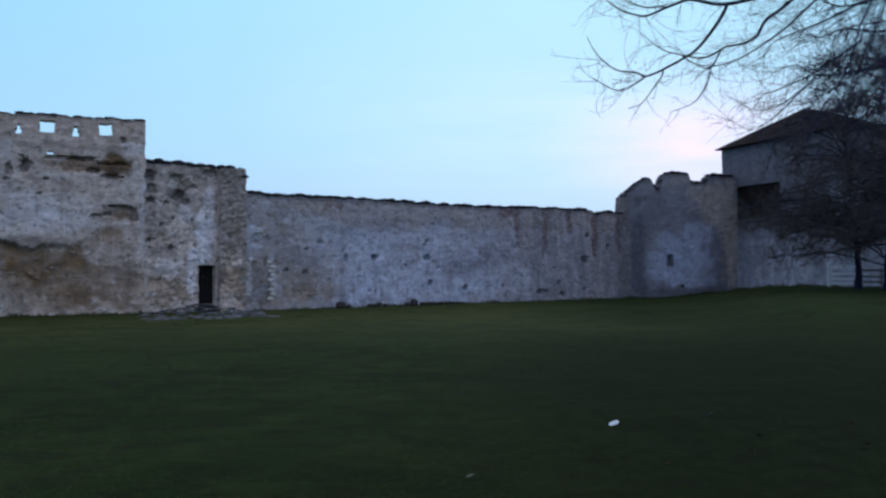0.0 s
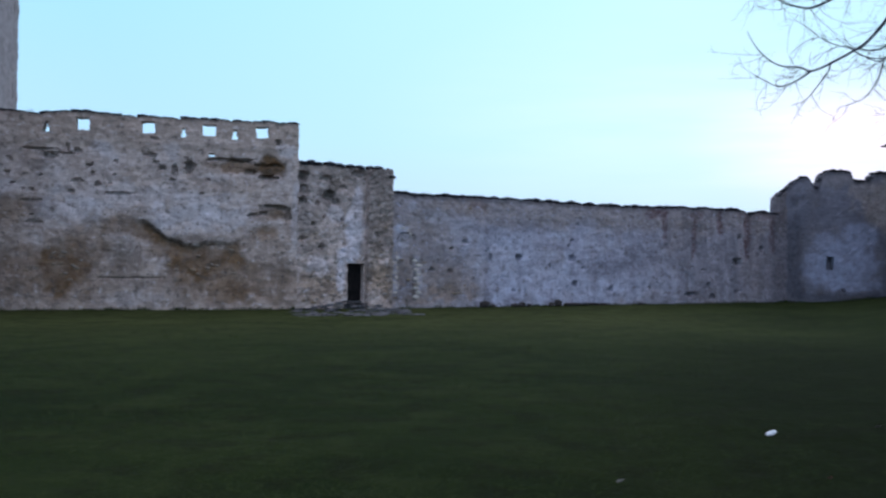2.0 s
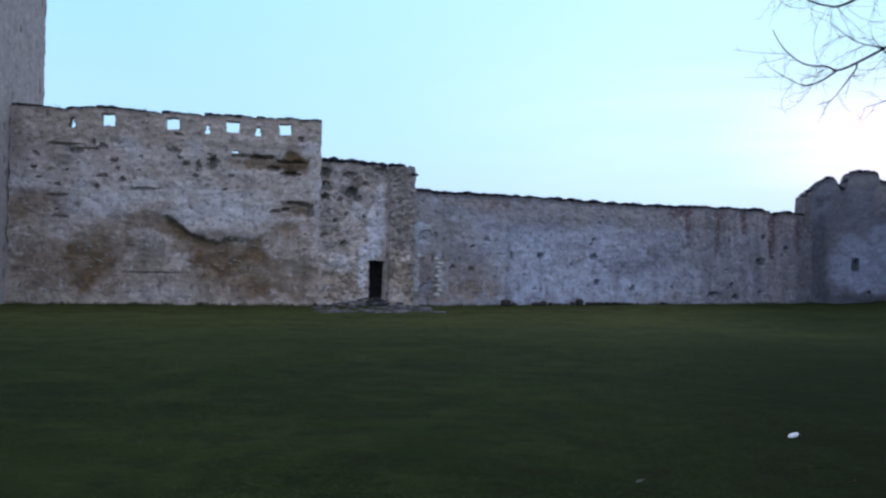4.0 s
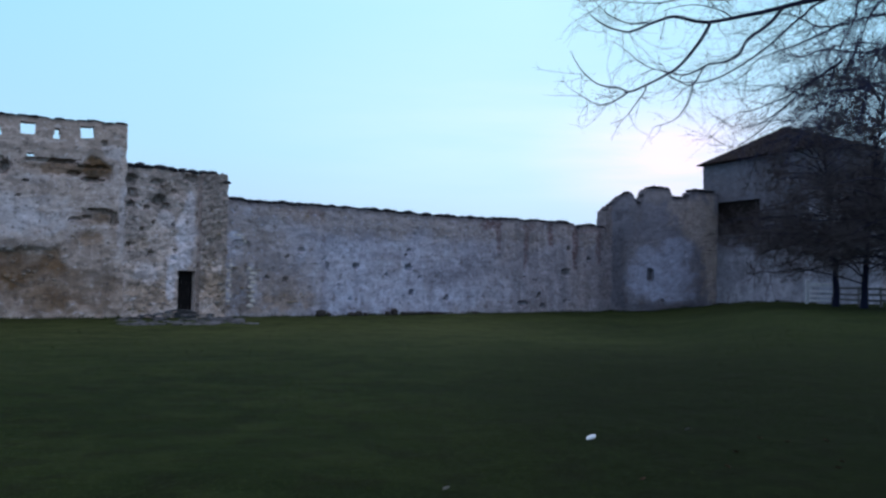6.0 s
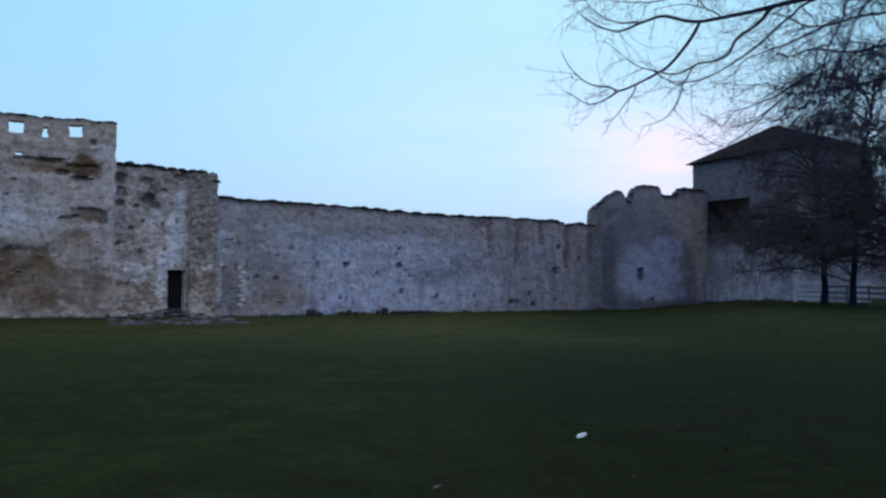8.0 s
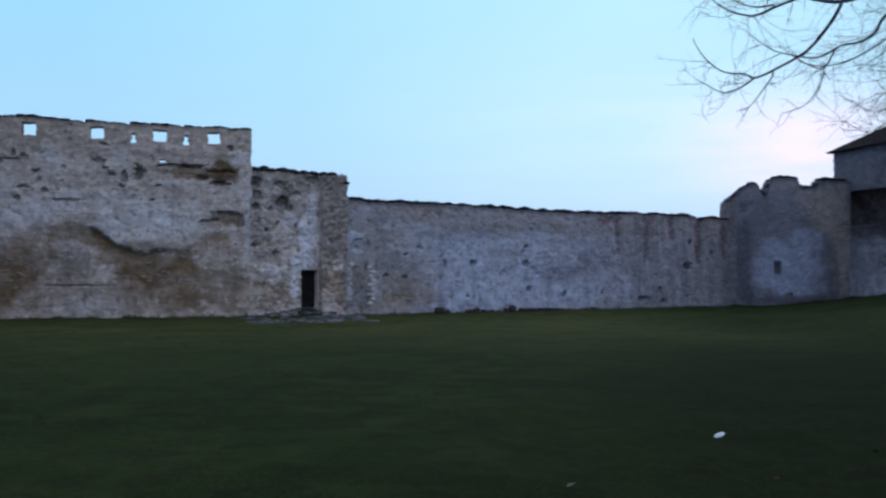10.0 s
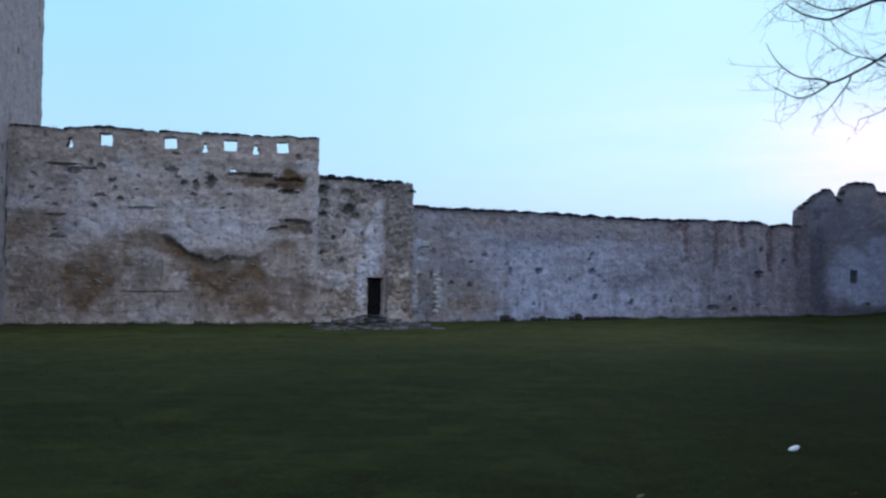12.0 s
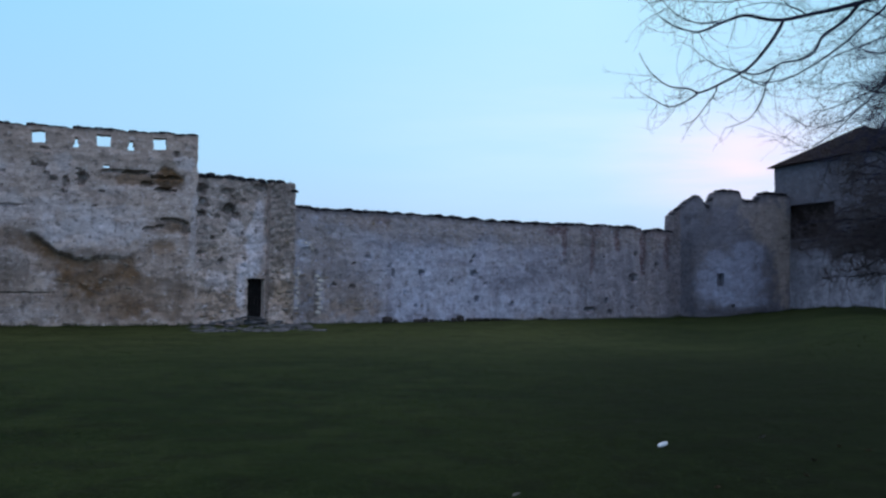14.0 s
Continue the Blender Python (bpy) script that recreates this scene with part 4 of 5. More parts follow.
for u, s, h in ((5.5, 0.75, 0.62), (6.1, 0.42, 0.3), (7.6, 0.55, 0.34), (8.1, 0.75, 0.46), (8.6, 0.4, 0.3), (10.2, 0.5, 0.4), (10.7, 0.7, 0.66), (11.4, 0.5, 0.3), (12.0, 0.85, 0.32), (12.8, 0.7, 0.3), (13.5, 0.8, 0.28), (14.2, 0.6, 0.24), (17.2, 0.5, 0.25)):
    rock = new("fallen_stone", lump("fallen_stone", (1.35 * s, s * 0.8, 0.9 * h), MAT_RUBBLE, u, 2))
    p = MID @ Vector((u, -0.45, 0))
    rock.matrix_basis = pose(p.x, p.y, ground_z(p.x, p.y) - 0.06 * h, 0, 0, u * 77 % 360)
    tagged(rock, "dark fallen wall stone lying in the grass at the wall's foot", "stone", "stones along the wall")

# ---------------------------------------------------------------- dry weeds rooted on the wall tops
m = Mat("dry_weed", 0.9)
MAT_WEED = m.colour(m.mix(m.rand(), (0.030, 0.032, 0.020), (0.060, 0.052, 0.035))).m


def weed_mesh(seed):
    rnd = random.Random(seed)
    verts, faces = [], []
    for _ in range(26):
        a, tilt, h = rnd.uniform(0, 2 * math.pi), rnd.uniform(0.05, 0.7), rnd.uniform(0.10, 0.34)
        bx, by = rnd.gauss(0, 0.05), rnd.gauss(0, 0.05)
        tip = Vector((bx + math.cos(a) * tilt * h, by + math.sin(a) * tilt * h, h))
        k = len(verts)
        verts += [Vector((bx - 0.012, by, 0)), Vector((bx + 0.012, by, 0)), Vector((bx, by + 0.012, 0)), Vector((bx, by, 0)).lerp(tip, 0.6) + Vector((0.008, 0, 0.03)), tip]
        faces += [(k, k + 1, k + 3), (k + 1, k + 2, k + 3), (k + 2, k, k + 3), (k, k + 3, k + 4), (k + 1, k + 3, k + 4), (k + 2, k + 3, k + 4)]
    return mesh_of("wall_weed", verts, faces, MAT_WEED)


WEEDS = [weed_mesh(s) for s in range(3)]
rnd = random.Random(21)
for frame_m, top, us in ((GATE, gate_top, (0.5, 1.3, 1.75, 2.9, 4.3, 5.1)), (WEST, west_top, (2.1, 6.2, 9.9)), (MID, mid_top, (2.2, 7.7, 13.0, 16.4, 21.1, 25.0, 28.8)), (BAST, bastion_top, (1.4, 3.9, 7.6))):
    for u in us:
        weed = new("wall_weed", WEEDS[rnd.randrange(3)])
        s = rnd.uniform(0.45, 0.95)
        weed.matrix_basis = frame_m @ pose(u, 0.3, top(u) + 0.02, 0, 0, rnd.uniform(0, 360)) @ Matrix.Diagonal((s * 1.3, s * 1.3, s, 1))
        tagged(weed, "small dry weed rooted on top of the ruined wall", "weed", "weeds on the wall tops")

# ---------------------------------------------------------------- trees
class Tubes:
    def __init__(self):
        self.v, self.f = [], []

    def add(self, pts, radii, sides=5):
        base = len(self.v)
        side = Vector((0.3, 0.2, 1)).cross(pts[-1] - pts[0])
        side = side.normalized() if side.length > 1e-6 else Vector((1, 0, 0))
        for k, p in enumerate(pts):
            t = (pts[min(k + 1, len(pts) - 1)] - pts[max(k - 1, 0)]).normalized()
            a = (side - t * side.dot(t)).normalized()
            b = t.cross(a)
            for s in range(sides):
                g = 2 * math.pi * s / sides
                self.v.append(p + (a * math.cos(g) + b * math.sin(g)) * radii[k])
        for k in range(len(pts) - 1):
            for s in range(sides):
                t = (s + 1) % sides
                self.f.append((base + k * sides + s, base + k * sides + t, base + (k + 1) * sides + t, base + (k + 1) * sides + s))
        self.f.append(tuple(base + s for s in reversed(range(sides))))
        self.f.append(tuple(base + (len(pts) - 1) * sides + s for s in range(sides)))

    def mesh(self, name, mat):
        return mesh_of(name, self.v, self.f, mat, True)


def curve_through(ctrl, per=5, wob=0.0, seed=0.0):
    """A smooth line through control points, with a little crookedness."""
    out = []
    for k in range(len(ctrl) - 1):
        p0, p1, p2, p3 = ctrl[max(k - 1, 0)], ctrl[k], ctrl[k + 1], ctrl[min(k + 2, len(ctrl) - 1)]
        for s in range(per):
            t = s / per
            out.append(0.5 * (2 * p1 + (p2 - p0) * t + (2 * p0 - 5 * p1 + 4 * p2 - p3) * t * t + (3 * p1 - p0 - 3 * p2 + p3) * t ** 3))
    out.append(ctrl[-1].copy())
    for k, p in enumerate(out[1:-1]):
        p += noise.noise_vector(p * 2.5 + Vector((seed, 0, 0))) * wob
    return out


def grow(rnd, start, way, length, steps, bend, lift, jolt=0.10):
    """A crooked twig: its points."""
    way, turn, pts = way.normalized(), Vector((rnd.gauss(0, 1), rnd.gauss(0, 1), rnd.gauss(0, 1))) * bend, [start.copy()]
    for _ in range(steps):
        way = (way + turn / steps + Vector((rnd.gauss(0, jolt), rnd.gauss(0, jolt), rnd.gauss(0, jolt) + lift / steps))).normalized()
        pts.append(pts[-1] + way * length / steps)
    return pts


def spray(tubes, rnd, line, radius, count, length, depth=2, droop=-0.3, spread=0.9, first=0.1, bend=0.8, jolt=0.10, forks=(3, 6)):
    """Twigs along a branch, and finer ones on them."""
    for _ in range(count):
        f = rnd.uniform(first, 1.0) * (len(line) - 1)
        k = min(int(f), len(line) - 2)
        at = line[k].lerp(line[k + 1], f - k)
        way = (line[k + 1] - line[k]).normalized()
        way = way * 0.75 + Vector((rnd.gauss(0, 1), rnd.gauss(0, 1), rnd.gauss(0, 1))).normalized() * spread + Vector((0, 0, droop))
        size = length * rnd.uniform(0.45, 1.2)
        pts = grow(rnd, at, way, size, 6 if depth > 1 else 3, bend, 0.35, jolt)
        tubes.add(pts, [radius * (1 - 0.75 * i / (len(pts) - 1)) for i in range(len(pts))], 3)
        if depth > 1:
            spray(tubes, rnd, pts, radius * 0.62, rnd.randint(*forks), length * 0.5, depth - 1, droop * 0.5, spread, 0.15, bend, jolt, forks)


# the large bare tree whose boughs hang into the view
TREE_AT = bearing(43, 9.6)
near_tree = thing("bare_tree", (TREE_AT.x, TREE_AT.y, 0), "large bare deciduous tree with long drooping boughs", "tree")
TO_TREE = Matrix.Translation(-TREE_AT)


def local(pts):
    return [TO_TREE @ p for p in pts]


fork = TREE_AT + Vector((0, 0, 3.3))
tubes = Tubes()
trunk = curve_through([TREE_AT + Vector(v) for v in ((0, 0, -0.2), (0.05, 0.02, 1.2), (-0.03, 0.05, 2.6), (0.1, 0.1, 4.5), (0.3, 0.3, 7.0), (0.2, 0.6, 9.5))], 4, 0.04)
tubes.add(local(trunk), [0.36 - 0.30 * k / (len(trunk) - 1) + 0.10 * math.exp(-k) for k in range(len(trunk))], 14)
part("trunk", tubes.mesh("trunk", MAT_BARK), near_tree)

fine = Tubes()
rnd = random.Random(34)


def bough(rad, far0, far1, bends, twigs=26, size=0.27, rooted=False):
    """A bough by its radius, its distances at both ends and the (bearing, height) of its bends, with its twigs."""
    n = len(near_tree.children)
    pts = [sight(az, el, far0 + (far1 - far0) * k / (len(bends) - 1) + 0.08 * math.sin(k * 2.1 + n)) for k, (az, el) in enumerate(bends)]
    if rooted:
        pts = [fork + Vector((0, 0, 0.12 * n)), fork.lerp(pts[0], 0.5) + Vector((0, 0, 0.25))] + pts
    line = curve_through(pts, 5, 0.022, n * 3.1)
    tubes = Tubes()
    tubes.add(local(line), [0.74 * rad * (1.0 - 0.9 * (k / (len(line) - 1)) ** 0.8) + 0.0012 for k in range(len(line))], 7)
    part("bough", tubes.mesh("bough", MAT_BARK), near_tree)
    spray(fine, rnd, line, 0.0023, round((0.95 if size > 0.4 else 0.68) * twigs), 1.5 * size, 2, -0.30, 0.75, 0.35 if rooted else 0.08, 1.3, 0.05, (2, 4))


bough(0.036, 7.8, 6.9, ((29, 17.2), (23.7, 16.2), (21.5, 15.9), (19.5, 15.6), (17.3, 15.3), (15.3, 15.7), (14.3, 15.5), (12.7, 15.0), (11.9, 15.1), (11.1, 15.4), (10.2, 16.0)), 46, 0.27, True)
bough(0.008, 6.9, 6.7, ((13.7, 15.4), (12.4, 15.5), (11.3, 16.0), (10.4, 16.8)), 14)
bough(0.018, 7.05, 6.6, ((17.3, 15.3), (16.6, 14.1), (15.7, 13.0), (14.7, 12.3), (12.7, 11.4), (11.9, 11.6), (10.7, 11.9), (9.7, 12.8), (9.0, 13.9)), 24, 0.22)
bough(0.008, 6.8, 6.6, ((12.5, 11.4), (11.7, 10.9), (10.8, 10.7), (9.8, 11.1), (9.3, 11.4)), 12, 0.17)
bough(0.020, 7.4, 6.9, ((21.5, 15.9), (20.8, 15.1), (19.6, 14.3), (19.1, 13.4), (18.3, 13.0), (17.1, 12.8), (16.4, 11.8), (15.6, 11.9), (14.7, 12.5)), 26)
bough(0.010, 7.0, 6.8, ((17.1, 12.8), (16.0, 12.4), (15.0, 12.5), (13.6, 12.9), (12.4, 13.8)), 14, 0.22)
bough(0.020, 8.0, 7.2, ((30, 17.6), (24.0, 16.1), (22.6, 15.3), (21.6, 14.5), (20.0, 13.2), (18.7, 12.5), (17.4, 11.9), (16.0, 11.8), (15.0, 12.2)), 34, 0.27, True)
bough(0.026, 8.4, 7.6, ((31, 15.6), (28.1, 15.0), (26.2, 14.9), (24.7, 14.6), (23.4, 14.7), (22.5, 15.1), (21.5, 15.5)), 60, 0.45, True)
bough(0.026, 8.8, 8.0, ((33, 14.2), (28.0, 13.3), (25.9, 13.0), (23.9, 13.4), (22.8, 13.0), (22.1, 13.1), (21.4, 13.5)), 60, 0.45, True)
bough(0.014, 8.1, 7.6, ((24.7, 14.7), (23.1, 14.1), (21.6, 13.6), (19.8, 12.8), (19.3, 12.2)), 26, 0.30)
bough(0.018, 8.0, 7.4, ((30, 18.2), (25.9, 16.1), (25.3, 14.9), (24.6, 13.1), (24.1, 11.5), (23.2, 9.9), (22.2, 8.8)), 60, 0.45, True)
bough(0.020, 8.8, 8.4, ((33, 12.6), (28.2, 11.5), (26.2, 11.2), (24.7, 11.0), (22.5, 10.9), (21.3, 11.5), (19.9, 11.2)), 64, 0.45, True)
bough(0.012, 8.3, 7.9, ((24.7, 12.7), (22.7, 11.4), (21.4, 10.7), (20.0, 10.2), (19.0, 10.1)), 30, 0.34)
bough(0.007, 6.9, 6.8, ((16.4, 11.8), (16.1, 10.6), (15.4, 9.6), (14.0, 9.2)), 9, 0.15)
bough(0.006, 6.8, 6.7, ((13.6, 11.7), (12.9, 10.6), (12.2, 9.7), (11.5, 9.5)), 9, 0.15)
bough(0.016, 8.2, 7.9, ((32, 16.2), (28.2, 14.0), (27.1, 13.2), (26.2, 11.7), (25.9, 10.1)), 70, 0.45, True)
bough(0.020, 7.9, 7.5, ((31, 17.6), (27.1, 15.9), (26.2, 15.1), (25.6, 13.6), (24.8, 11.9), (24.4, 10.2)), 70, 0.45, True)
bough(0.020, 8.3, 7.9, ((33, 17.0), (29.5, 16.8), (27.0, 17.0), (24.5, 16.6), (22.8, 16.4)), 70, 0.45, True)
bough(0.010, 7.3, 6.7, ((21.0, 16.6), (18.5, 16.5), (16.5, 16.7), (14.5, 16.5), (12.4, 16.7), (10.8, 16.9)), 40, 0.26)
bough(0.008, 7.2, 6.9, ((18.6, 15.5), (17.6, 16.0), (16.2, 16.3), (14.6, 16.1)), 18, 0.2)
bough(0.007, 8.2, 7.9, ((22.4, 11.0), (21.0, 9.6), (19.7, 8.5), (18.6, 8.0), (17.5, 8.6)), 34, 0.24)
bough(0.006, 8.2, 8.0, ((21.6, 10.2), (20.3, 9.4), (19.0, 9.2), (17.8, 9.8)), 22, 0.22)
# unseen upper boughs, added and kept dense to shade the lawn's right side
for n in range(60):
    a, f = 2.4 * n + rnd.uniform(-0.3, 0.3), rnd.uniform(0.45, 0.98)
    at = trunk[int(f * (len(trunk) - 1))]
    reach = rnd.uniform(3.0, 6.5)
    tip = at + Vector((math.cos(a) * reach, math.sin(a) * reach, rnd.uniform(1.2, 3.2)))
    tip.z = max(tip.z, EYE + 0.42 * math.hypot(tip.x, tip.y) + 0.4)
    line = curve_through([at, at.lerp(tip, 0.55) + Vector((0, 0, 0.7)), tip], 6, 0.06, n)
    if min(p.z - EYE - 0.36 * math.hypot(p.x, p.y) for p in line if math.degrees(math.atan2(p.x, p.y)) < 31 or p == tip) < 0.2:
        continue
    tubes = Tubes()
    tubes.add(local(line), [0.06 * (1 - 0.85 * k / (len(line) - 1)) for k in range(len(line))], 6)
    part("bough", tubes.mesh("bough", MAT_BARK), near_tree)
    spray(fine, rnd, line, 0.009, 44, 0.9, 2, 0.1, 0.8, 0.3)
fine.v = local(fine.v)
twigs = part("crown", fine.mesh("crown", MAT_TWIG), near_tree, "fine bare twigs")
tagged(twigs, kind="stuff")


# the dense trees before the roofed tower
def far_tree(az, r, height, spread, lean, seed, label, crown_low=3.9, low=0.32, boughs=62, twig=0.018, count=40, high=1.0):
    base = bearing(az, r)
    base.z = ground_z(base.x, base.y)
    ob = thing("yard_tree", tuple(base), label, "tree", "trees before the tower")
    rnd = random.Random(seed)
    stem = curve_through([Vector(v) for v in ((0, 0, -0.3), (0.05, 0, 1.2), (lean * 0.3, 0.1, height * 0.4), (lean, 0, height * 0.9))], 5, 0.08, seed)
    t = Tubes()
    t.add(stem, [0.27 - 0.24 * k / (len(stem) - 1) + 0.12 * math.exp(-1.2 * k) for k in range(len(stem))], 9)
    part("trunk", t.mesh("trunk", MAT_BARK), ob)
    fine = Tubes()
    for n in range(boughs):
        f = low + (0.97 - low) * rnd.random() ** high
        k = f * (len(stem) - 1)
        at = stem[int(k)].lerp(stem[min(int(k) + 1, len(stem) - 1)], k - int(k))
        a = 2 * math.pi * (n * 0.382) + rnd.uniform(-0.4, 0.4)
        reach = spread * rnd.uniform(0.65, 1.12) * math.sin(math.pi * (0.26 + (0.62 if high == 1.0 else 0.50) * f)) ** 0.8
        rise = rnd.uniform(0.0, 1.7) * (0.5 + f)
        tip = at + Vector((math.cos(a) * reach, math.sin(a) * reach, rise))
        mid_pt = at.lerp(tip, 0.5) + Vector((0, 0, rnd.uniform(0.3, 1.0)))
        end = tip + Vector((math.cos(a) * 0.5, math.sin(a) * 0.5, -rnd.uniform(0.1, 1.4)))
        end.z = max(end.z, min(crown_low, tip.z))
        line = curve_through([at, mid_pt, tip, end], 4, 0.15, seed + n)
        t = Tubes()
        t.add(line, [0.05 * (1 - 0.85 * i / (len(line) - 1)) for i in range(len(line))], 5)
        part("bough", t.mesh("bough", MAT_BARK), ob)
        spray(fine, rnd, line, twig, count, 1.25, 2, -0.10, 1.1, 0.2)
    tw = part("crown", fine.mesh("crown", MAT_FAR_TWIG), ob, "dense dark twigs")
    tagged(tw, kind="stuff")
    return ob


far_tree(24.4, 60.0, 11.5, 6.3, -0.8, 3, "dense dark leafless tree standing before the roofed tower", low=0.45, twig=0.016, count=38)
far_tree(25.9, 57.5, 15.0, 5.5, 1.3, 4, "dense dark leafless tree beside the rail fence", boughs=78, twig=0.020, count=44, high=0.85)
far_tree(29.0, 53.0, 16.0, 6.0, 0.5, 5, "dark leafless tree farther along the fence", boughs=80, twig=0.021, count=42, high=0.85)

# ---------------------------------------------------------------- rail fence under the trees
F0, F1 = bearing(24.5, 64.8), bearing(30.5, 58.0)
fence = thing("rail_fence", (F0.x, F0.y, ground_z(F0.x, F0.y)), "weathered grey wooden post and rail fence", "fence")
fence.matrix_basis = pose(F0.x, F0.y, ground_z(F0.x, F0.y), 0, 0, math.degrees(math.atan2(F1.y - F0.y, F1.x - F0.x)))
F_L = (F1 - F0).length
posts = int(F_L / 1.9)
post_me = box_mesh("post", MAT_FENCE, -0.06, 0.06, -0.05, 0.05, -0.3, 1.25, bevel=0.015)
rail_me = box_mesh("rail", MAT_FENCE, -0.98, 0.98, -0.03, 0.03, -0.065, 0.065, bevel=0.012)
rnd = random.Random(9)
for k in range(posts + 1):
    part("post", post_me, fence, "", pose(k * 1.9, 0, rnd.uniform(-0.05, 0.03), 0, rnd.uniform(-3, 3), 0))
    if k < posts:
        for z in (0.38, 0.72, 1.08):
            part("rail", rail_me, fence, "", pose(k * 1.9 + 0.95, -0.08, z + rnd.uniform(-0.02, 0.02), 0, rnd.uniform(-1.2, 1.2), 0))

# the whitewashed gate that closes the gap between the fence and the tower
G0 = bearing(22.95, 66.0)
G_L = (F0 - G0).length - 0.12
yard_gate = thing("yard_gate", (0, 0, 0), "closed whitewashed wooden gate between the fence and the tower", "gate")
yard_gate.matrix_basis = pose(G0.x, G0.y, ground_z(G0.x, G0.y), 0, 0, math.degrees(math.atan2(F0.y - G0.y, F0.x - G0.x)))
for x in (0.0, G_L - 0.1):
    part("stile", box_mesh("stile", MAT_WHITEWASH, x, x + 0.1, -0.04, 0.04, 0.1, 1.42, bevel=0.01), yard_gate)
for z in (0.16, 0.46, 0.78, 1.16):
    part("rail", box_mesh("rail", MAT_WHITEWASH, 0.1, G_L - 0.1, -0.03, 0.03, z, z + (0.24 if z > 1 else 0.13), bevel=0.01), yard_gate)
part("gate_post", box_mesh("gate_post", MAT_WHITEWASH, -0.2, -0.03, -0.08, 0.08, -0.3, 1.6, bevel=0.02), yard_gate)

# ---------------------------------------------------------------- litter and leaves in the grass
def crumple(seed, w, d, h):
    bm = bmesh.new()
    bmesh.ops.create_icosphere(bm, subdivisions=3, radius=0.5)
    for v in bm.verts:
        p = v.co.normalized()
        k = 1 + 0.45 * noise.noise(p * 2.6 + Vector((seed, 0, 0))) + 0.25 * noise.noise(p * 6 + Vector((0, seed, 0)))
        v.co = Vector((p.x * w / 2, p.y * d / 2, p.z * h / 2)) * k
    return bm_mesh("crumpled_paper", bm, MAT_LITTER)


lp = bearing(10.56, 9.35)
litter = new("crumpled_paper", crumple(5.0, 0.105, 0.060, 0.038))
litter.matrix_basis = pose(lp.x, lp.y, ground_z(lp.x, lp.y) + 0.020, 4, -14, 24)
tagged(litter, "crumpled piece of white paper lying on the grass", "litter")


def leaf_mesh(mat):
    bm = bmesh.new()
    out = [(0, -0.06), (0.03, -0.03), (0.045, 0.01), (0.025, 0.05), (0, 0.075), (-0.025, 0.05), (-0.045, 0.01), (-0.03, -0.03)]
    ring = [bm.verts.new((x, y, 0.012 + 0.25 * abs(x))) for x, y in out]
    heart = bm.verts.new((0, 0, 0))
    for k in range(8):
        bm.faces.new((ring[k], ring[(k + 1) % 8], heart))
    r = bmesh.ops.solidify(bm, geom=bm.faces[:], thickness=0.003)
    return bm_mesh("fallen_leaf", bm, mat)


m = Mat("pale_leaf", 0.8)
MAT_PALE_LEAF = m.colour(m.mix(m.noise(20), (0.20, 0.20, 0.19), (0.12, 0.11, 0.10))).m
leaf_me, pale_me = leaf_mesh(MAT_LEAF), leaf_mesh(MAT_PALE_LEAF)
rnd = random.Random(77)
spots = [(16.3, 10.0), (1.7, 6.8), (24.6, 8.45), (13.7, 7.4), (21.9, 9.6)] + [(rnd.uniform(17, 31), rnd.uniform(6.0, 10.5)) for _ in range(6)]
for k, (az, r) in enumerate(spots):
    p = bearing(az, r)
    s = 0.55 if k < 2 else rnd.uniform(0.45, 0.65)
    lf = new("fallen_leaf", pale_me if k < 2 else leaf_me)
    lf.matrix_basis = pose(p.x, p.y, ground_z(p.x, p.y) + 0.04, rnd.uniform(-25, 25), rnd.uniform(-25, 25), rnd.uniform(0, 360)) @ Matrix.Diagonal((s, s, s, 1))
    tagged(lf, "pale dry fallen leaf lying on the dark lawn" if k < 2 else "dry brown fallen leaf resting on the grass", "leaf", "fallen leaves")


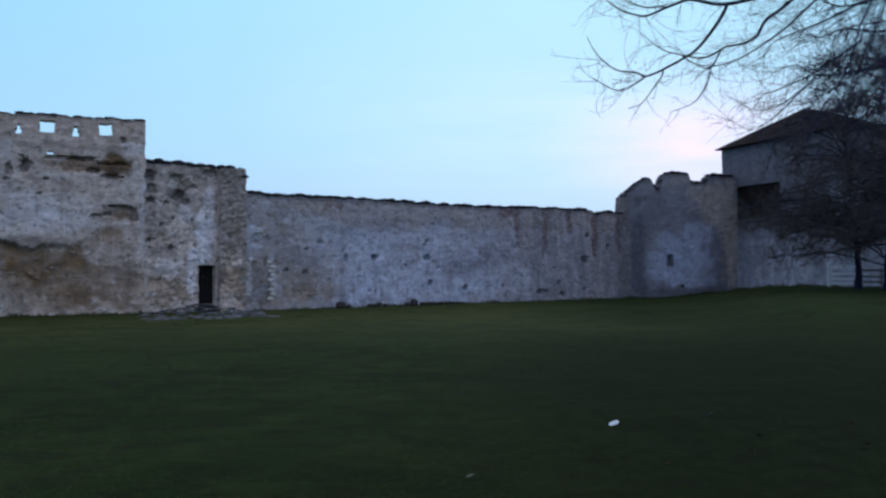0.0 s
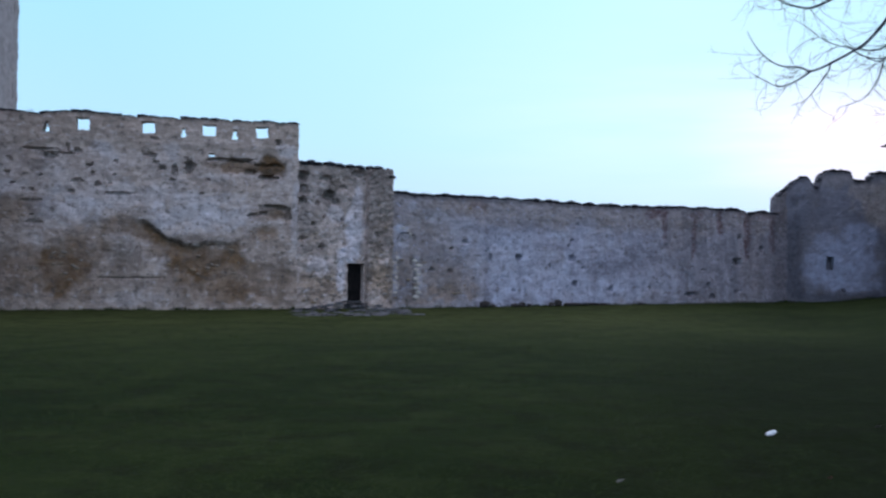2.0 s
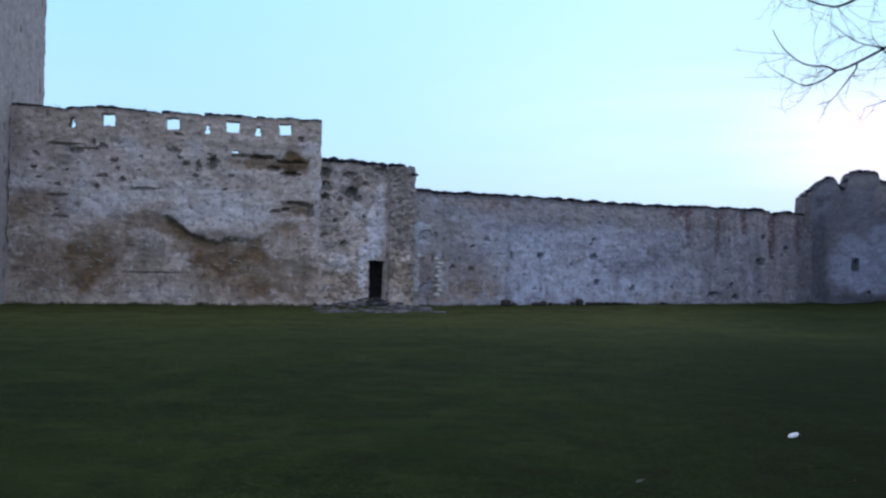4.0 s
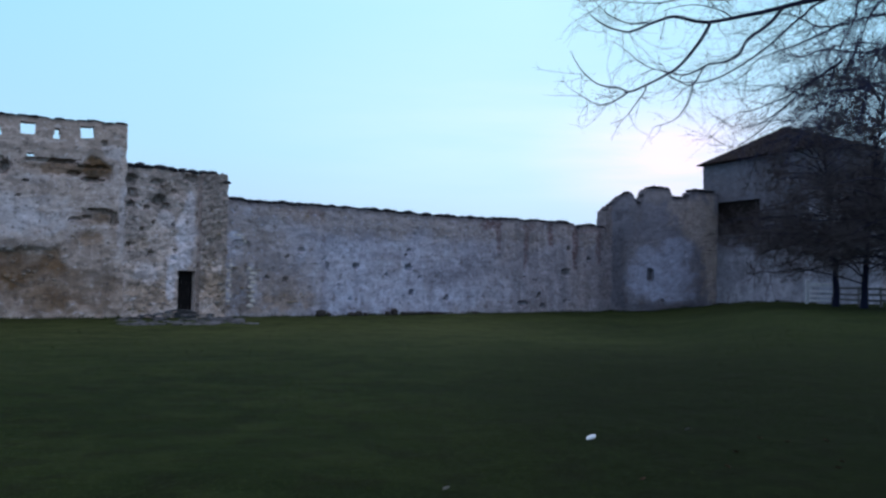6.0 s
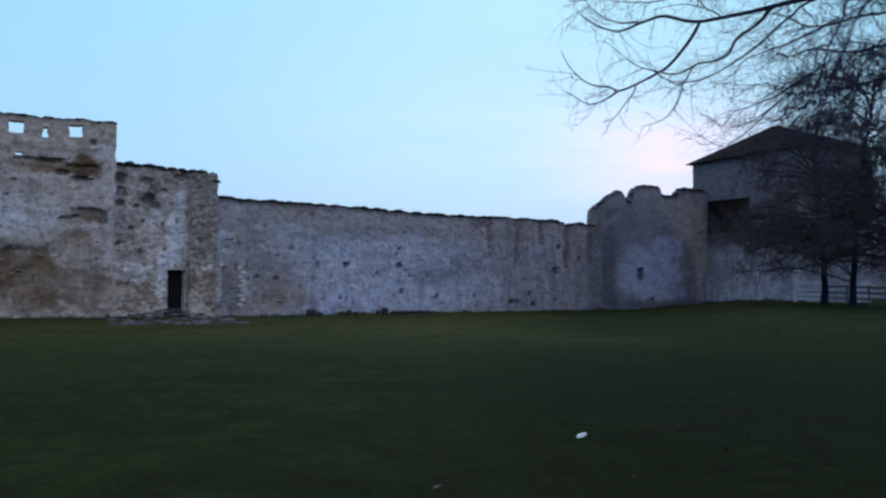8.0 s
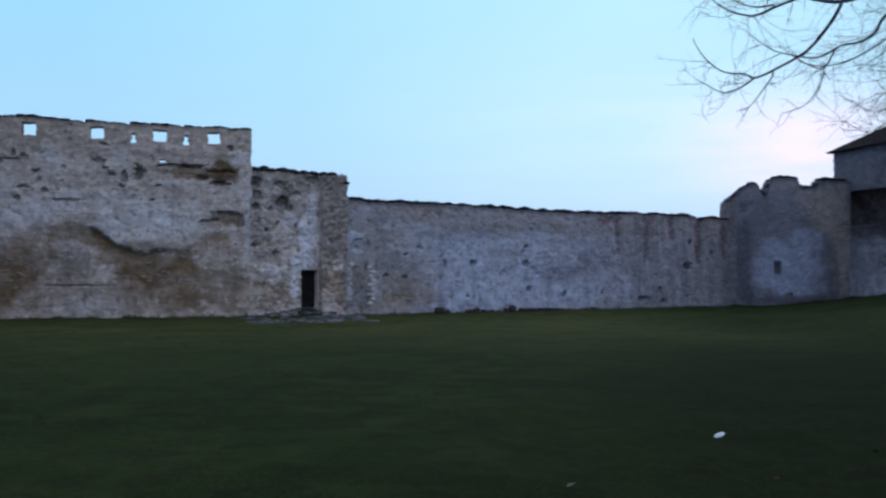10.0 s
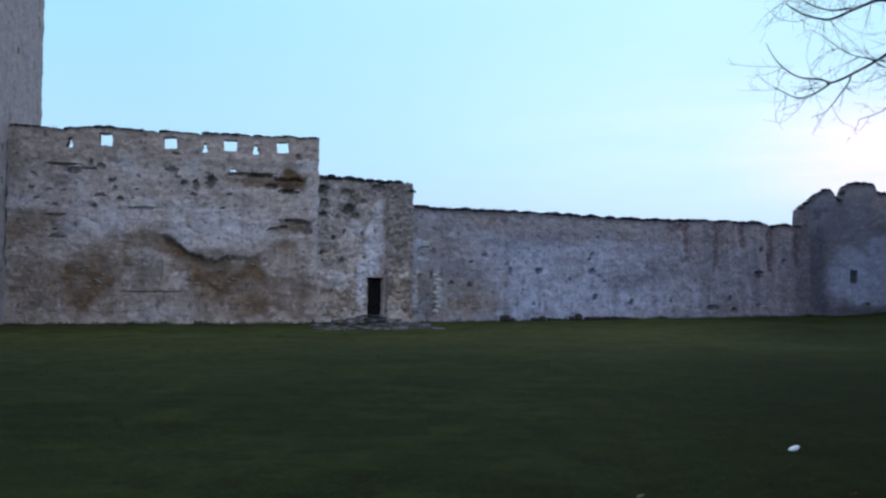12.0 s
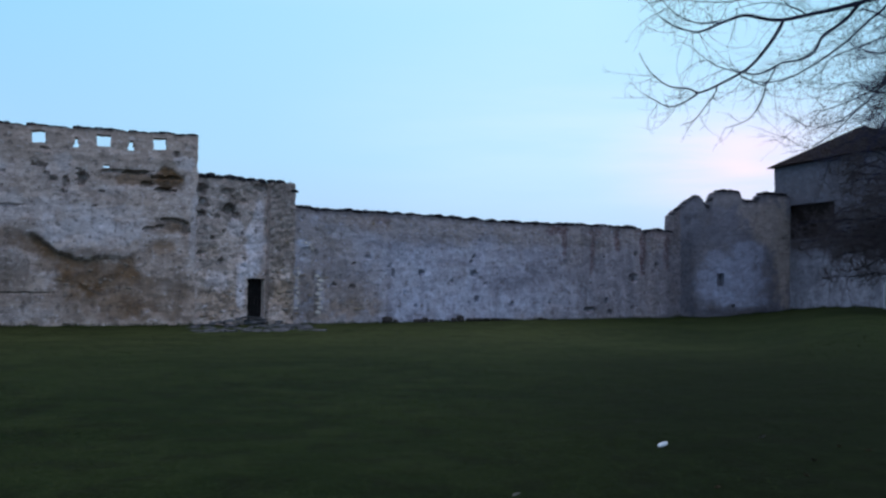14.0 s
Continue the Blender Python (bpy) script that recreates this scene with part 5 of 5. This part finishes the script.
# ---------------------------------------------------------------- grass
def build_grass(count=130000):
    rs = np.random.RandomState(4)
    r = 4.6 * (44.0 / 4.6) ** rs.rand(count)
    az = np.radians(rs.uniform(-41, 34, count))
    x, y = r * np.sin(az), r * np.cos(az)
    # fewer blades where the tree's shade is painted on the turf
    bare = np.clip((x - 0.12 * y + 2.8) / 4.4, 0, 1) * np.clip((30 - r) / 12, 0, 1)
    keep = rs.rand(count) > np.maximum(0.92 * bare, np.clip((r - 20) / 30, 0, 0.9))
    x, y, r = x[keep], y[keep], r[keep]
    n = len(x)
    z = np.array([ground_z(a, b) for a, b in zip(x, y)]) - 0.005
    h = rs.uniform(0.008, 0.018, n) * (1 + 0.4 * np.sin(x * 1.1) * np.sin(y * 0.9))
    wd = rs.uniform(0.003, 0.006, n) * np.maximum(1, r / 9)
    turn, lean, to = rs.uniform(0, np.pi, n), rs.uniform(3.5, 7.0, n) * h, rs.uniform(0, 2 * np.pi, n)
    cx, cy = np.cos(turn) * wd, np.sin(turn) * wd
    lx, ly = np.cos(to) * lean, np.sin(to) * lean
    co = np.stack([np.stack([x - cx, y - cy, z], 1), np.stack([x + cx, y + cy, z], 1), np.stack([x + lx * 0.4 + cx * 0.7, y + ly * 0.4 + cy * 0.7, z + h * 0.6], 1),
                   np.stack([x + lx * 0.4 - cx * 0.7, y + ly * 0.4 - cy * 0.7, z + h * 0.6], 1), np.stack([x + lx, y + ly, z + h], 1)], 1).reshape(-1, 3)
    k = np.arange(n)[:, None] * 5
    faces = [tuple(f) for f in np.concatenate([k + [0, 1, 2, 3]]).tolist()] + [tuple(f) for f in (k + [3, 2, 4]).tolist()]
    ob = new("grass", mesh_of("grass", co.tolist(), faces, MAT_BLADE))
    return tagged(ob, "short dark green grass blades over the lawn", "grass", "", "stuff")


build_grass()


def build_foot_grass():
    """Longer unmown grass where the mower cannot reach, along the foot of the walls."""
    rnd = random.Random(31)
    verts, faces = [], []
    for m, length, count, off in ((WEST, WEST_L, 2000, 0.0), (GATE, GATE_L, 300, 0.4), (MID, MID_L, 2600, 0.0), (BAST, BAST_L, 1300, 0.35), (TOWER, TOWER_L, 1500, 0.0)):
        for _ in range(count):
            u = rnd.uniform(0, length)
            thick = 0.5 + 0.9 * rough(u * 0.9, off, 81)
            if rnd.random() > thick:
                continue
            p = m @ Vector((u, -off - 0.08 - abs(rnd.gauss(0, 0.22)), 0))
            z, h, a = ground_z(p.x, p.y) - 0.02, rnd.uniform(0.05, 0.17) * (0.6 + thick), rnd.uniform(0, 2 * math.pi)
            lean, k = rnd.uniform(0.1, 0.6) * h, len(verts)
            cx, cy, lx, ly = 0.016 * math.cos(a), 0.016 * math.sin(a), lean * math.sin(a), lean * math.cos(a)
            verts += [(p.x - cx, p.y - cy, z), (p.x + cx, p.y + cy, z), (p.x + 0.4 * lx + 0.7 * cx, p.y + 0.4 * ly + 0.7 * cy, z + 0.6 * h), (p.x + 0.4 * lx - 0.7 * cx, p.y + 0.4 * ly - 0.7 * cy, z + 0.6 * h), (p.x + lx, p.y + ly, z + h)]
            faces += [(k, k + 1, k + 2, k + 3), (k + 3, k + 2, k + 4)]
    ob = new("long_grass", mesh_of("long_grass", verts, faces, MAT_BLADE))
    return tagged(ob, "longer dark unmown grass along the foot of the walls", "grass", "", "stuff")


build_foot_grass()

# ---------------------------------------------------------------- stones in the walls, last
wall_stones(wall_west, [(10.8, 1.4, 2.4, 0.9), (3.3, 1.4, 1.3, 1.1), (13.6, 3.4, 1.0, 0.8), (1.4, 3.9, 1.0, 0.5)], 64, 1, west_open)
wall_stones(wall_gate, GATE_LOSS, 22, 2, gate_open)
wall_stones(wall_gate, [(4.45, 0.6, 0.5, 0.9), (4.45, 2.4, 0.5, 1.2), (4.45, 4.6, 0.5, 1.4)], 34, 3, gate_open, 0.55)
wall_stones(wall_middle, [(c[0] + MID_IN, *c[1:4]) for c in MID_LOSS], 44, 4)
# the quoins and arch stones of a walled-up opening at the near end of the long wall
QUOINS = [lump("quoin", (0.52, 0.14, 0.32), MAT_QUOIN, 70 + k) for k in range(4)]
rnd = random.Random(17)
for k in range(9):
    part("quoin", QUOINS[k % 4], wall_middle, "", pose(MID_IN + 1.38 + (0.08 if k % 2 else -0.06), 0.035, -0.35 + 0.25 * k, 0, rnd.uniform(-4, 4), 0) @ Matrix.Diagonal((rnd.uniform(0.8, 1.3), 1, 1, 1)))
for k in range(9):
    part("quoin", QUOINS[(k + 1) % 4], wall_middle, "", pose(MID_IN + 0.02 + (0.06 if k % 2 else -0.03), 0.035, -0.1 + 0.27 * k, 0, rnd.uniform(-4, 4), 0) @ Matrix.Diagonal((rnd.uniform(0.6, 0.95), 1, 1, 1)))
for k in range(6):
    a = radians(160 - 28 * k)
    part("quoin", QUOINS[k % 4], wall_middle, "", pose(MID_IN + 0.42 + 0.46 * math.cos(a), 0.03, 3.02 + 0.46 * math.sin(a), 0, 70 - math.degrees(a) + rnd.uniform(-6, 6), 0) @ Matrix.Diagonal((0.62, 1, 0.8, 1)))
